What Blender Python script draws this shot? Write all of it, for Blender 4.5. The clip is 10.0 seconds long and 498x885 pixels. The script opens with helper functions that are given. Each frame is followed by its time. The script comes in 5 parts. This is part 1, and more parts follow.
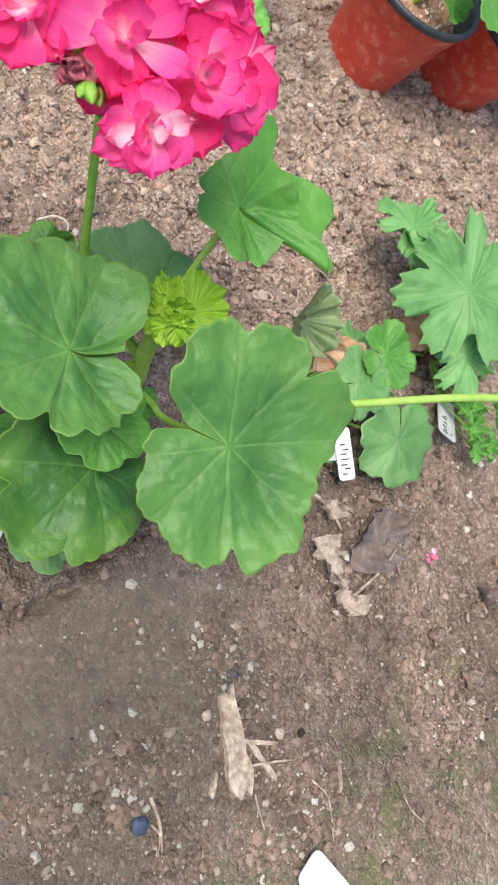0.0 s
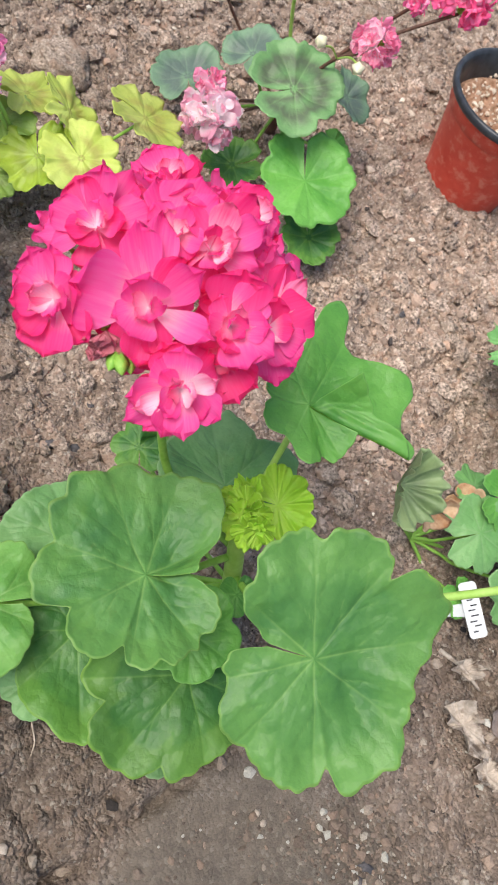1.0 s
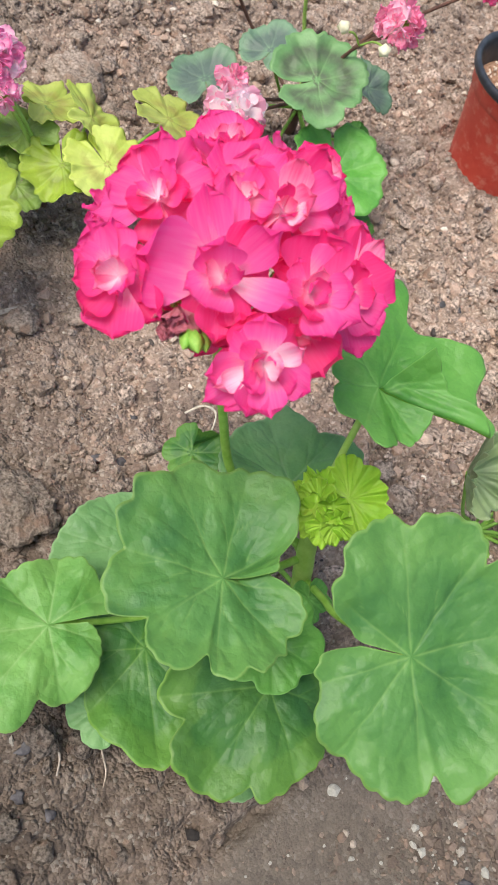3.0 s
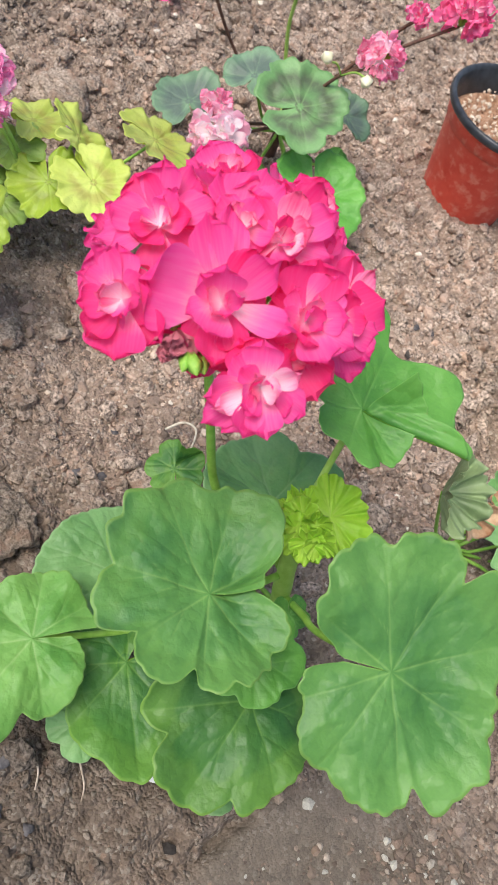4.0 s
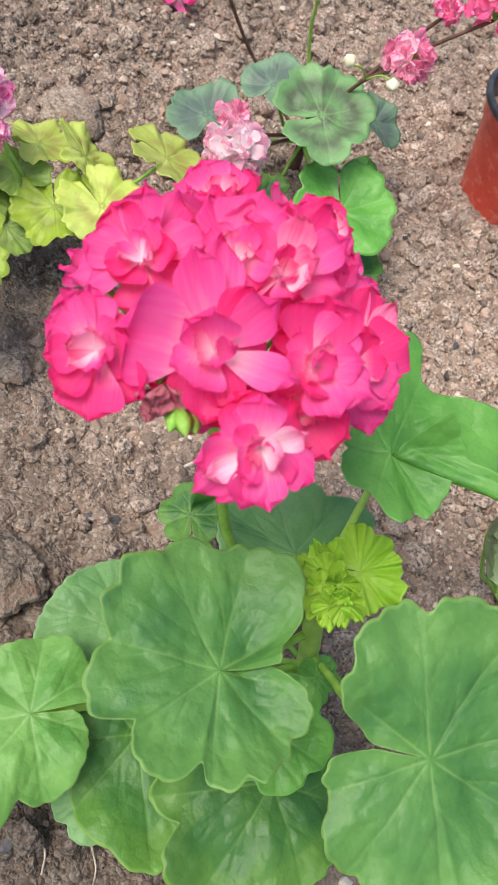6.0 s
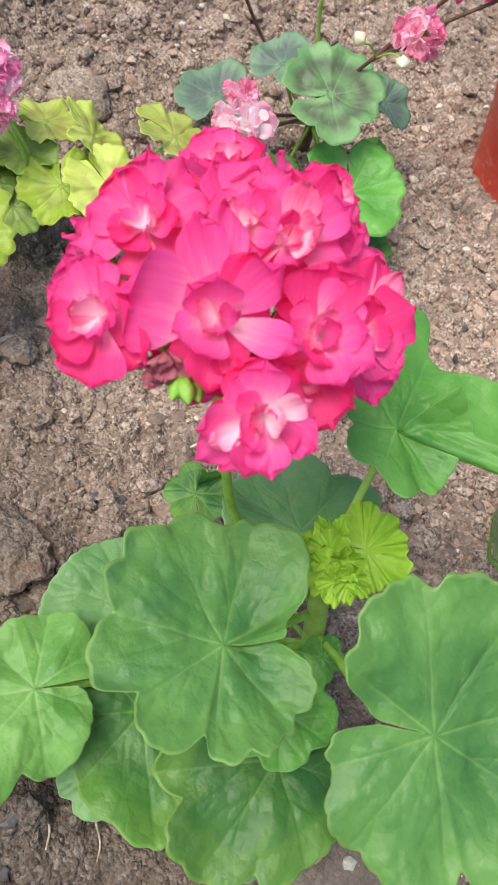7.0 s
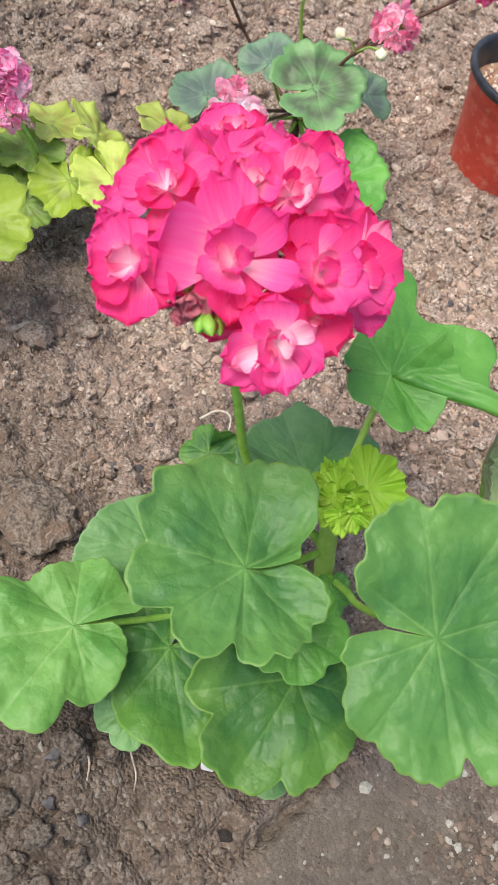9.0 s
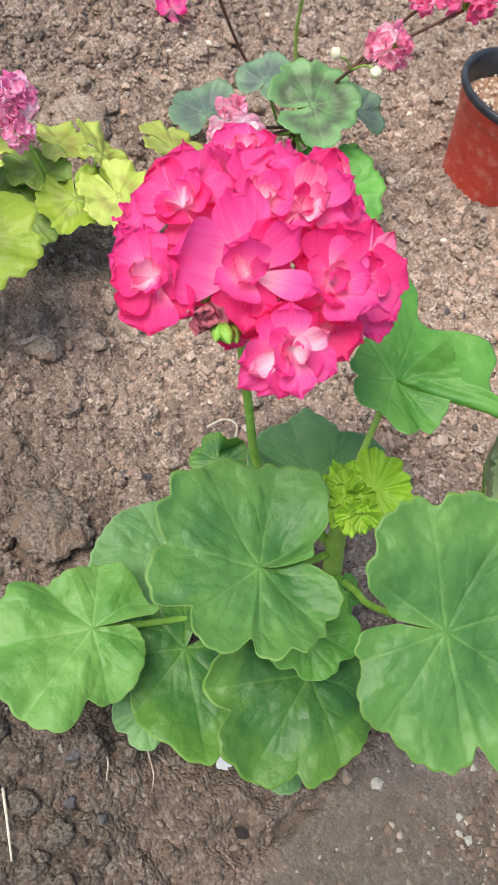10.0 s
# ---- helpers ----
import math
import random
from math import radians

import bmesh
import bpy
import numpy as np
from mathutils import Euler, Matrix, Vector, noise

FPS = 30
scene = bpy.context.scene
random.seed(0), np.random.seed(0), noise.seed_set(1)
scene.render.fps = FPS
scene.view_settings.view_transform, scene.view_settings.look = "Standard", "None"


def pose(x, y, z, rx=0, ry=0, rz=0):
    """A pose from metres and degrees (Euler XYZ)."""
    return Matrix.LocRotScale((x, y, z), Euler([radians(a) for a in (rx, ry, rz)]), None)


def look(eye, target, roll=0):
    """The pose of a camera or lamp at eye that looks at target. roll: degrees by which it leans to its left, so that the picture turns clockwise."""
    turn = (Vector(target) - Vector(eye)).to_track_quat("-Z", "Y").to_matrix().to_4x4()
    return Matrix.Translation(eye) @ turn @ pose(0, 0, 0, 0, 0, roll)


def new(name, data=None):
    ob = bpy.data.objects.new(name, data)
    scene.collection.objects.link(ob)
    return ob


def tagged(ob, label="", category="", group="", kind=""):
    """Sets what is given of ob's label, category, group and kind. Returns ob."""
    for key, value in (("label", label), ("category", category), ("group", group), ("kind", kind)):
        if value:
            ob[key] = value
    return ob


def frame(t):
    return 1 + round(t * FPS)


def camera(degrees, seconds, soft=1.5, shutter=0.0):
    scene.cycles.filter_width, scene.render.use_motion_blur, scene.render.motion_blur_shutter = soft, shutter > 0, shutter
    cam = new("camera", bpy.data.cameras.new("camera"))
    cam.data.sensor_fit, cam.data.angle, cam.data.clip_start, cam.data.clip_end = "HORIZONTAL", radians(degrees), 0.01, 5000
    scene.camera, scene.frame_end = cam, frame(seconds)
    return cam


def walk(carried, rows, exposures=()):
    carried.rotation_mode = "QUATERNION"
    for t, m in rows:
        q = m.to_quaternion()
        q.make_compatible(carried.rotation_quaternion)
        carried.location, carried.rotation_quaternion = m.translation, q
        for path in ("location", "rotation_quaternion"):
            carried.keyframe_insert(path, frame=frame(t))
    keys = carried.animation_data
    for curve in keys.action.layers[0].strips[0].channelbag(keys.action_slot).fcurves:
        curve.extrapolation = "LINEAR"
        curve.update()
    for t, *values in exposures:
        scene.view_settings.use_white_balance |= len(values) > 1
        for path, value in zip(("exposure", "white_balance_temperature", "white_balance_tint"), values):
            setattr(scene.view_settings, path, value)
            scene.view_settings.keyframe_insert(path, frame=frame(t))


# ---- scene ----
cam = camera(34.1, 10.0)
cam.data.dof.use_dof, cam.data.dof.focus_distance, cam.data.dof.aperture_fstop = True, 0.42, 34.0
PATH = [
    (0, (0.065, 0.069, 0.49), (0.119, 1.273, -1.106), 62.1),
    (0.5, (0.066, 0.117, 0.507), (-0.105, 1.184, -1.176), 49.9),
    (1, (0.037, 0.134, 0.524), (-0.299, 1.108, -1.19), 39.3),
    (1.5, (0.028, 0.122, 0.505), (-0.393, 1.037, -1.223), 31.5),
    (2, (0.034, 0.116, 0.487), (-0.402, 1.026, -1.239), 29.2),
    (2.5, (0.034, 0.119, 0.483), (-0.391, 1.05, -1.235), 30.0),
    (3.8, (0.024, 0.112, 0.497), (-0.362, 1.165, -1.159), 35.0),
    (4, (0.024, 0.107, 0.493), (-0.356, 1.167, -1.16), 35.5),
    (4.5, (0.023, 0.102, 0.468), (-0.329, 1.174, -1.183), 37.1),
    (5, (0.019, 0.142, 0.494), (-0.358, 1.214, -1.152), 34.6),
    (5.5, (0.013, 0.149, 0.478), (-0.423, 1.17, -1.185), 31.0),
    (5.7, (0.01, 0.148, 0.474), (-0.45, 1.15, -1.195), 29.8),
    (7, (0.016, 0.147, 0.466), (-0.447, 1.107, -1.227), 29.4),
    (7.5, (0.021, 0.145, 0.47), (-0.448, 1.105, -1.221), 28.8),
    (8, (0.022, 0.143, 0.474), (-0.449, 1.094, -1.221), 28.2),
    (8.5, (0.025, 0.124, 0.477), (-0.436, 1.097, -1.208), 28.5),
    (9, (0.042, 0.109, 0.483), (-0.433, 1.091, -1.194), 26.9),
    (9.5, (0.056, 0.11, 0.495), (-0.43, 1.1, -1.174), 25.6),
    (10, (0.043, 0.094, 0.491), (-0.446, 1.101, -1.166), 25.8),
]
walk(cam, [(t, look(eye, target, roll)) for t, eye, target, roll in PATH])

# ---- world and light: bright overcast daylight through a translucent greenhouse roof ----
world = bpy.data.worlds.new("world")
scene.world = world
world.use_nodes = True
sky = world.node_tree.nodes.new("ShaderNodeTexSky")
sky.sky_type, sky.sun_disc = "NISHITA", False
SUN_UP, SUN_TURN = radians(64), radians(200)
sky.sun_elevation, sky.sun_rotation = SUN_UP, SUN_TURN
sky.air_density, sky.dust_density, sky.ozone_density = 1.0, 3.0, 0.8
world.node_tree.links.new(sky.outputs[0], world.node_tree.nodes["Background"].inputs[0])
world.node_tree.nodes["Background"].inputs[1].default_value = 0.125
sun = new("sun", bpy.data.lights.new("sun", "SUN"))
sun.data.energy, sun.data.angle, sun.data.color = 2.0, radians(32), (1.0, 0.95, 0.87)
scene.view_settings.exposure = 0.54
sun.matrix_world = look((0.6 * math.sin(SUN_TURN), 0.6 * math.cos(SUN_TURN), math.tan(SUN_UP) * 0.6), (0, 0, 0))

# ---- materials ----
def mat(name):
    m = bpy.data.materials.new(name)
    m.use_nodes = True
    return m, m.node_tree.nodes, m.node_tree.links, m.node_tree.nodes["Principled BSDF"]


def rgb(r, g, b):
    """Linear colour from 0..255 display values."""
    f = lambda c: (c / 255 / 12.92) if c <= 10 else ((c / 255 + 0.055) / 1.055) ** 2.4
    return (f(r), f(g), f(b), 1.0)


def noise_node(n, l, scale, detail=4.0, rough=0.55, coords="Object"):
    tc, nz = n.new("ShaderNodeTexCoord"), n.new("ShaderNodeTexNoise")
    nz.inputs["Scale"].default_value, nz.inputs["Detail"].default_value, nz.inputs["Roughness"].default_value = scale, detail, rough
    l.new(tc.outputs[coords], nz.inputs["Vector"])
    return nz.outputs["Fac"]


def ramp(n, l, fac, stops):
    r = n.new("ShaderNodeValToRGB")
    while len(r.color_ramp.elements) < len(stops):
        r.color_ramp.elements.new(0.5)
    for e, (p, c) in zip(r.color_ramp.elements, stops):
        e.position, e.color = p, c
    l.new(fac, r.inputs[0])
    return r.outputs[0]


def mix(n, l, fac, a, b, mode="MIX"):
    m = n.new("ShaderNodeMix")
    m.data_type, m.blend_type = "RGBA", mode
    for sock, v in ((m.inputs[0], fac), (m.inputs[6], a), (m.inputs[7], b)):
        if isinstance(v, (int, float, tuple)):
            sock.default_value = v
        else:
            l.new(v, sock)
    return m.outputs[2]


def math_node(n, l, op, a, b=0.0, clamp=False):
    m = n.new("ShaderNodeMath")
    m.operation, m.use_clamp = op, clamp
    for sock, v in zip(m.inputs, (a, b)):
        if isinstance(v, (int, float)):
            sock.default_value = v
        else:
            l.new(v, sock)
    return m.outputs[0]


def bump(n, l, bsdf, height, dist, strength=1.0):
    b = n.new("ShaderNodeBump")
    b.inputs["Distance"].default_value, b.inputs["Strength"].default_value = dist, strength
    l.new(height, b.inputs["Height"])
    l.new(b.outputs[0], bsdf.inputs["Normal"])


def tone(n):
    a = n.new("ShaderNodeVertexColor")
    a.layer_name = "tone"
    s = n.new("ShaderNodeSeparateColor")
    return a, s


def leaf_material(name, base, light, dark, vein, rim, zone=None, zone_at=(0.45, 0.62, 0.8), shine=0.43, through_light=0.22, zone_amount=0.8, margin_amount=0.06):
    """Leaf skin: two greens in soft blotches, pale veins, a thin light rim, and where it has one, a darker ring."""
    m, n, l, bsdf = mat(name)
    a, s = tone(n)
    l.new(a.outputs[0], s.inputs[0])
    blot = noise_node(n, l, 26.0, 3.0, 0.5)
    fine = noise_node(n, l, 420.0, 3.0)
    col = ramp(n, l, blot, [(0.3, dark), (0.46, base), (0.64, light)])
    col = mix(n, l, 0.18, col, ramp(n, l, fine, [(0.3, dark), (0.7, light)]))
    info = n.new("ShaderNodeObjectInfo")
    hsv = n.new("ShaderNodeHueSaturation")
    l.new(col, hsv.inputs["Color"])
    l.new(math_node(n, l, "MULTIPLY_ADD", info.outputs["Random"], 0.3), hsv.inputs["Value"])
    hsv.inputs["Value"].links[0].from_node.inputs[2].default_value = 0.85
    col = hsv.outputs[0]
    if zone:
        wob = math_node(n, l, "MULTIPLY_ADD", noise_node(n, l, 60.0, 3.0), 0.28)
        wob.node.inputs[2].default_value = -0.14
        r = math_node(n, l, "ADD", s.outputs["Green"], wob)
        z0, z1, z2 = zone_at
        band = ramp(n, l, r, [(max(0.02, z0 - 0.24), (0, 0, 0, 1)), (z0 + 0.08, (1, 1, 1, 1)), (z1, (1, 1, 1, 1)), (z2, (0, 0, 0, 1))])
        col = mix(n, l, math_node(n, l, "MULTIPLY", band, zone_amount), col, zone)
    col = mix(n, l, math_node(n, l, "MULTIPLY", s.outputs["Red"], 0.55), col, vein)
    margin = ramp(n, l, math_node(n, l, "ADD", s.outputs["Green"], math_node(n, l, "MULTIPLY", blot, 0.5)), [(0.95, (0, 0, 0, 1)), (1.4, (1, 1, 1, 1))])
    col = mix(n, l, math_node(n, l, "MULTIPLY", margin, margin_amount), col, rim)
    edge = ramp(n, l, s.outputs["Green"], [(0.965, (0, 0, 0, 1)), (0.998, (1, 1, 1, 1))])
    col = mix(n, l, math_node(n, l, "MULTIPLY", edge, 0.4), col, rim)
    l.new(col, bsdf.inputs["Base Color"])
    bsdf.inputs["Roughness"].default_value = shine
    bsdf.inputs["Specular IOR Level"].default_value = 0.42
    pucker = math_node(n, l, "MULTIPLY", grains(n, l, 150.0)[0], -1.0)
    bump(n, l, bsdf, math_node(n, l, "ADD", pucker, math_node(n, l, "MULTIPLY", noise_node(n, l, 600.0, 5.0), 0.4)), 0.0012, 0.6)
    tr = n.new("ShaderNodeBsdfTranslucent")
    l.new(mix(n, l, 1.0, col, (1.0, 1.0, 0.45, 1), "MULTIPLY"), tr.inputs[0])
    ms = n.new("ShaderNodeMixShader")
    ms.inputs[0].default_value = through_light
    l.new(bsdf.outputs[0], ms.inputs[1])
    l.new(tr.outputs[0], ms.inputs[2])
    l.new(ms.outputs[0], n["Material Output"].inputs[0])
    return m


def petal_material(name, base, body, edge, streak, base_len=0.45, through_light=0.35, spread=0.25):
    """Petal: pale claw that runs out in streaks, body colour, deeper edge."""
    m, n, l, bsdf = mat(name)
    a, s = tone(n)
    l.new(a.outputs[0], s.inputs[0])
    info = n.new("ShaderNodeObjectInfo")
    shift = math_node(n, l, "MULTIPLY_ADD", info.outputs["Random"], spread)
    shift.node.inputs[2].default_value = -spread * 0.62
    lines = n.new("ShaderNodeTexNoise")
    lines.inputs["Scale"].default_value, lines.inputs["Detail"].default_value = 9.0, 3.0
    comb = n.new("ShaderNodeCombineXYZ")
    l.new(math_node(n, l, "MULTIPLY", s.outputs["Red"], 3.0), comb.inputs[0])
    l.new(math_node(n, l, "MULTIPLY", s.outputs["Green"], 0.25), comb.inputs[1])
    l.new(math_node(n, l, "MULTIPLY", info.outputs["Random"], 40.0), comb.inputs[2])
    l.new(comb.outputs[0], lines.inputs["Vector"])
    wob = math_node(n, l, "MULTIPLY_ADD", lines.outputs["Fac"], -0.22)
    wob.node.inputs[2].default_value = 0.11
    along = math_node(n, l, "ADD", math_node(n, l, "SUBTRACT", s.outputs["Green"], shift), wob)
    col = ramp(n, l, along, [(0.1, base), (base_len * 0.7, streak), (base_len * 1.15, body), (1.0, edge)])
    col = mix(n, l, 0.1, col, ramp(n, l, lines.outputs["Fac"], [(0.35, edge), (0.65, streak)]))
    hsv = n.new("ShaderNodeHueSaturation")
    l.new(col, hsv.inputs["Color"])
    val = math_node(n, l, "MULTIPLY_ADD", info.outputs["Random"], 0.16)
    val.node.inputs[2].default_value = 0.92
    l.new(val, hsv.inputs["Value"])
    col = hsv.outputs[0]
    l.new(col, bsdf.inputs["Base Color"])
    bsdf.inputs["Roughness"].default_value = 0.5
    bsdf.inputs["Specular IOR Level"].default_value = 0.25
    bsdf.inputs["Sheen Weight"].default_value = 0.1
    bump(n, l, bsdf, lines.outputs["Fac"], 0.00012, 0.5)
    tr = n.new("ShaderNodeBsdfTranslucent")
    l.new(col, tr.inputs[0])
    ms = n.new("ShaderNodeMixShader")
    ms.inputs[0].default_value = through_light
    l.new(bsdf.outputs[0], ms.inputs[1])
    l.new(tr.outputs[0], ms.inputs[2])
    l.new(ms.outputs[0], n["Material Output"].inputs[0])
    return m


def plain_material(name, c1, c2, scale=200.0, roughness=0.6, relief=0.0003, spec=0.3, extra=None, extra_scale=30.0, by_island=0.0, stops=(0.35, 0.65), patchy=False):
    """Two colours in fine grain, a second colour in larger stains, with a fine relief."""
    m, n, l, bsdf = mat(name)
    fine = noise_node(n, l, scale, 5.0, 0.6)
    col = ramp(n, l, fine, [(stops[0], c1), (stops[1], c2)])
    if extra:
        col = mix(n, l, ramp(n, l, noise_node(n, l, extra_scale, 4.0, 0.6), [(0.52, (0, 0, 0, 1)), (0.66, (1, 1, 1, 1))]), col, extra)
    if by_island:
        geo = n.new("ShaderNodeNewGeometry")
        hsv = n.new("ShaderNodeHueSaturation")
        l.new(col, hsv.inputs["Color"])
        v = math_node(n, l, "MULTIPLY_ADD", geo.outputs["Random Per Island"], by_island)
        v.node.inputs[2].default_value = 1.0 - by_island / 2
        l.new(v, hsv.inputs["Value"])
        col = hsv.outputs[0]
    if patchy:
        col = greyed(n, l, mix(n, l, 1.0, col, soil_tone(n, l), "MULTIPLY"), 0.95)
    l.new(col, bsdf.inputs["Base Color"])
    bsdf.inputs["Roughness"].default_value, bsdf.inputs["Specular IOR Level"].default_value = roughness, spec
    bump(n, l, bsdf, fine, relief, 1.0)
    return m


def greyed(n, l, col, amount):
    """The same colour with less saturation."""
    h = n.new("ShaderNodeHueSaturation")
    h.inputs["Saturation"].default_value = amount
    l.new(col, h.inputs["Color"])
    return h.outputs[0]


def grains(n, l, scale):
    """Cells of grains: their rounded height and a random tone each."""
    v, tc, sp = n.new("ShaderNodeTexVoronoi"), n.new("ShaderNodeTexCoord"), n.new("ShaderNodeSeparateColor")
    v.inputs["Scale"].default_value = scale
    warp = n.new("ShaderNodeVectorMath")
    nz = n.new("ShaderNodeTexNoise")
    nz.inputs["Scale"].default_value = scale * 0.9
    l.new(tc.outputs["Object"], nz.inputs["Vector"])
    warp.operation = "MULTIPLY_ADD"
    warp.inputs[1].default_value = (0.6 / scale,) * 3
    l.new(nz.outputs["Color"], warp.inputs[0])
    l.new(tc.outputs["Object"], warp.inputs[2])
    l.new(warp.outputs[0], v.inputs["Vector"])
    l.new(v.outputs["Color"], sp.inputs[0])
    return v.outputs["Distance"], sp.outputs[0], sp.outputs[1]


def soil_tone(n, l):
    """Soil multiplier: darker by the plant and path, paler up the bed, in uneven patches."""
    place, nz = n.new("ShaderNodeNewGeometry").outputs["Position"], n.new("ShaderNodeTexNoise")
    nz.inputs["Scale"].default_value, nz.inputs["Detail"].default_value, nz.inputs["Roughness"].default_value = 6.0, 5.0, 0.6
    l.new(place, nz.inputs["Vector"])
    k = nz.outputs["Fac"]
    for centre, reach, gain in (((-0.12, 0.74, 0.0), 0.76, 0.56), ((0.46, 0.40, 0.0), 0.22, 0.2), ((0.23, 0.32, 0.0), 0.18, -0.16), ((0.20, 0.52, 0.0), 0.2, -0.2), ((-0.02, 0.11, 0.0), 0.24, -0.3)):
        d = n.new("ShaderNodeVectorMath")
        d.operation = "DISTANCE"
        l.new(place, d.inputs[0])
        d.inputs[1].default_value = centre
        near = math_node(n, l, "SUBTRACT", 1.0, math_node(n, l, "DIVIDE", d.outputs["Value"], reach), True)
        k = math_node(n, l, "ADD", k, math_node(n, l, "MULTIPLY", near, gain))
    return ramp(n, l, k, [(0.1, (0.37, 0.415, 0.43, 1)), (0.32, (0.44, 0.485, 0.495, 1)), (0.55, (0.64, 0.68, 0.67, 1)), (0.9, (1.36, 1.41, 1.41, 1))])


def soil_material():
    """Dry garden soil: grains of three sizes, each with its own tone, paler or darker by place, a grey crust, some
    moss.
    """
    m, n, l, bsdf = mat("soil")
    a, s = tone(n)
    l.new(a.outputs[0], s.inputs[0])
    big, mid, fine = noise_node(n, l, 6.0, 5.0, 0.6), noise_node(n, l, 60.0, 5.0, 0.65), noise_node(n, l, 900.0, 4.0, 0.7)
    d1, t1, u1 = grains(n, l, 150.0)
    d2, t2, u2 = grains(n, l, 420.0)
    col = ramp(n, l, t2, [(0.0, rgb(98, 84, 75)), (0.3, rgb(134, 114, 100)), (0.6, rgb(158, 136, 120)), (0.86, rgb(186, 163, 146)), (0.96, rgb(230, 215, 199))])
    col = mix(n, l, 0.45, col, ramp(n, l, t1, [(0.0, rgb(108, 93, 82)), (0.45, rgb(164, 140, 123)), (0.8, rgb(191, 165, 147)), (1.0, rgb(207, 185, 168))]))
    col = mix(n, l, 0.35, col, ramp(n, l, mid, [(0.3, rgb(116, 95, 82)), (0.55, rgb(169, 145, 129)), (0.75, rgb(203, 179, 162))]))
    crusty = ramp(n, l, fine, [(0.3, rgb(124, 113, 101)), (0.7, rgb(156, 143, 130))])
    col = mix(n, l, math_node(n, l, "MULTIPLY", s.outputs["Red"], 0.55), col, crusty)
    moss = ramp(n, l, math_node(n, l, "MULTIPLY", noise_node(n, l, 30.0, 6.0, 0.65), s.outputs["Green"]), [(0.46, (0, 0, 0, 1)), (0.62, (1, 1, 1, 1))])
    col = mix(n, l, math_node(n, l, "MULTIPLY", moss, 0.7), col, rgb(122, 126, 84))
    col = greyed(n, l, mix(n, l, 1.0, col, soil_tone(n, l), "MULTIPLY"), 0.95)
    l.new(col, bsdf.inputs["Base Color"])
    bsdf.inputs["Roughness"].default_value, bsdf.inputs["Specular IOR Level"].default_value = 0.95, 0.1
    loose = math_node(n, l, "SUBTRACT", 1.0, math_node(n, l, "MULTIPLY", s.outputs["Red"], 0.8))
    h = math_node(n, l, "MULTIPLY", math_node(n, l, "ADD", math_node(n, l, "MULTIPLY", d1, -0.8), math_node(n, l, "MULTIPLY", t1, 0.5)), loose)
    h = math_node(n, l, "ADD", h, math_node(n, l, "MULTIPLY", math_node(n, l, "ADD", math_node(n, l, "MULTIPLY", d2, -0.5), math_node(n, l, "MULTIPLY", t2, 0.25)), math_node(n, l, "ADD", loose, 0.15)))
    h = math_node(n, l, "ADD", h, math_node(n, l, "MULTIPLY", fine, 0.3))
    bump(n, l, bsdf, h, 0.004, 1.0)
    return m


def crumb_material(name, paler):
    """Soil crumbs and grit: every grain its own tone, from dark stone to pale grit."""
    m, n, l, bsdf = mat(name)
    geo = n.new("ShaderNodeNewGeometry")
    col = ramp(n, l, math_node(n, l, "ADD", geo.outputs["Random Per Island"], paler), [
        (0.0, rgb(62, 58, 57)), (0.05, rgb(118, 102, 92)), (0.3, rgb(150, 128, 113)), (0.62, rgb(172, 148, 132)),
        (0.8, rgb(182, 151, 131)), (0.92, rgb(190, 166, 148)), (0.985, rgb(206, 188, 170)), (1.0, rgb(230, 220, 206))])
    fine = noise_node(n, l, 700.0, 5.0, 0.7)
    col = mix(n, l, 0.5, col, mix(n, l, 1.0, col, ramp(n, l, fine, [(0.3, (0.55, 0.53, 0.52, 1)), (0.7, (1.25, 1.22, 1.2, 1))]), "MULTIPLY"))
    col = greyed(n, l, mix(n, l, 1.0, col, soil_tone(n, l), "MULTIPLY"), 0.95)
    l.new(col, bsdf.inputs["Base Color"])
    bsdf.inputs["Roughness"].default_value, bsdf.inputs["Specular IOR Level"].default_value = 0.9, 0.15
    bump(n, l, bsdf, fine, 0.0009, 1.0)
    return m


SOIL, CRUMB = soil_material(), crumb_material("crumb", 0.0)
GRIT = crumb_material("grit", 0.07)
LUMP = plain_material("soil_lump", rgb(82, 71, 64), rgb(198, 174, 156), 420.0, 0.95, 0.0022, 0.1, rgb(150, 122, 104), 90.0, by_island=0.4, patchy=True)
GREEN = leaf_material("geranium_leaf", rgb(83, 135, 63), rgb(101, 152, 75), rgb(61, 112, 61), rgb(142, 182, 102), rgb(160, 196, 98), zone=rgb(59, 110, 61), zone_at=(0.34, 0.5, 0.85), zone_amount=0.28)
GREEN_BACK = leaf_material("deep_green_leaf", rgb(75, 130, 53), rgb(99, 151, 64), rgb(50, 103, 54), rgb(130, 174, 88), rgb(156, 196, 84), zone=rgb(52, 103, 58), zone_at=(0.3, 0.5, 0.8), zone_amount=0.45, margin_amount=0.12)
UNDERSIDE = leaf_material("leaf_underside", rgb(146, 204, 82), rgb(160, 214, 96), rgb(126, 188, 70), rgb(166, 208, 106), rgb(182, 222, 122), through_light=0.45)
PALE_GREEN = leaf_material("light_green_leaf", rgb(104, 161, 72), rgb(128, 180, 90), rgb(78, 140, 58), rgb(166, 200, 128), rgb(164, 202, 112))
YOUNG = leaf_material("young_leaf", rgb(168, 216, 66), rgb(188, 228, 84), rgb(140, 198, 54), rgb(176, 212, 90), rgb(180, 214, 88), through_light=0.35)
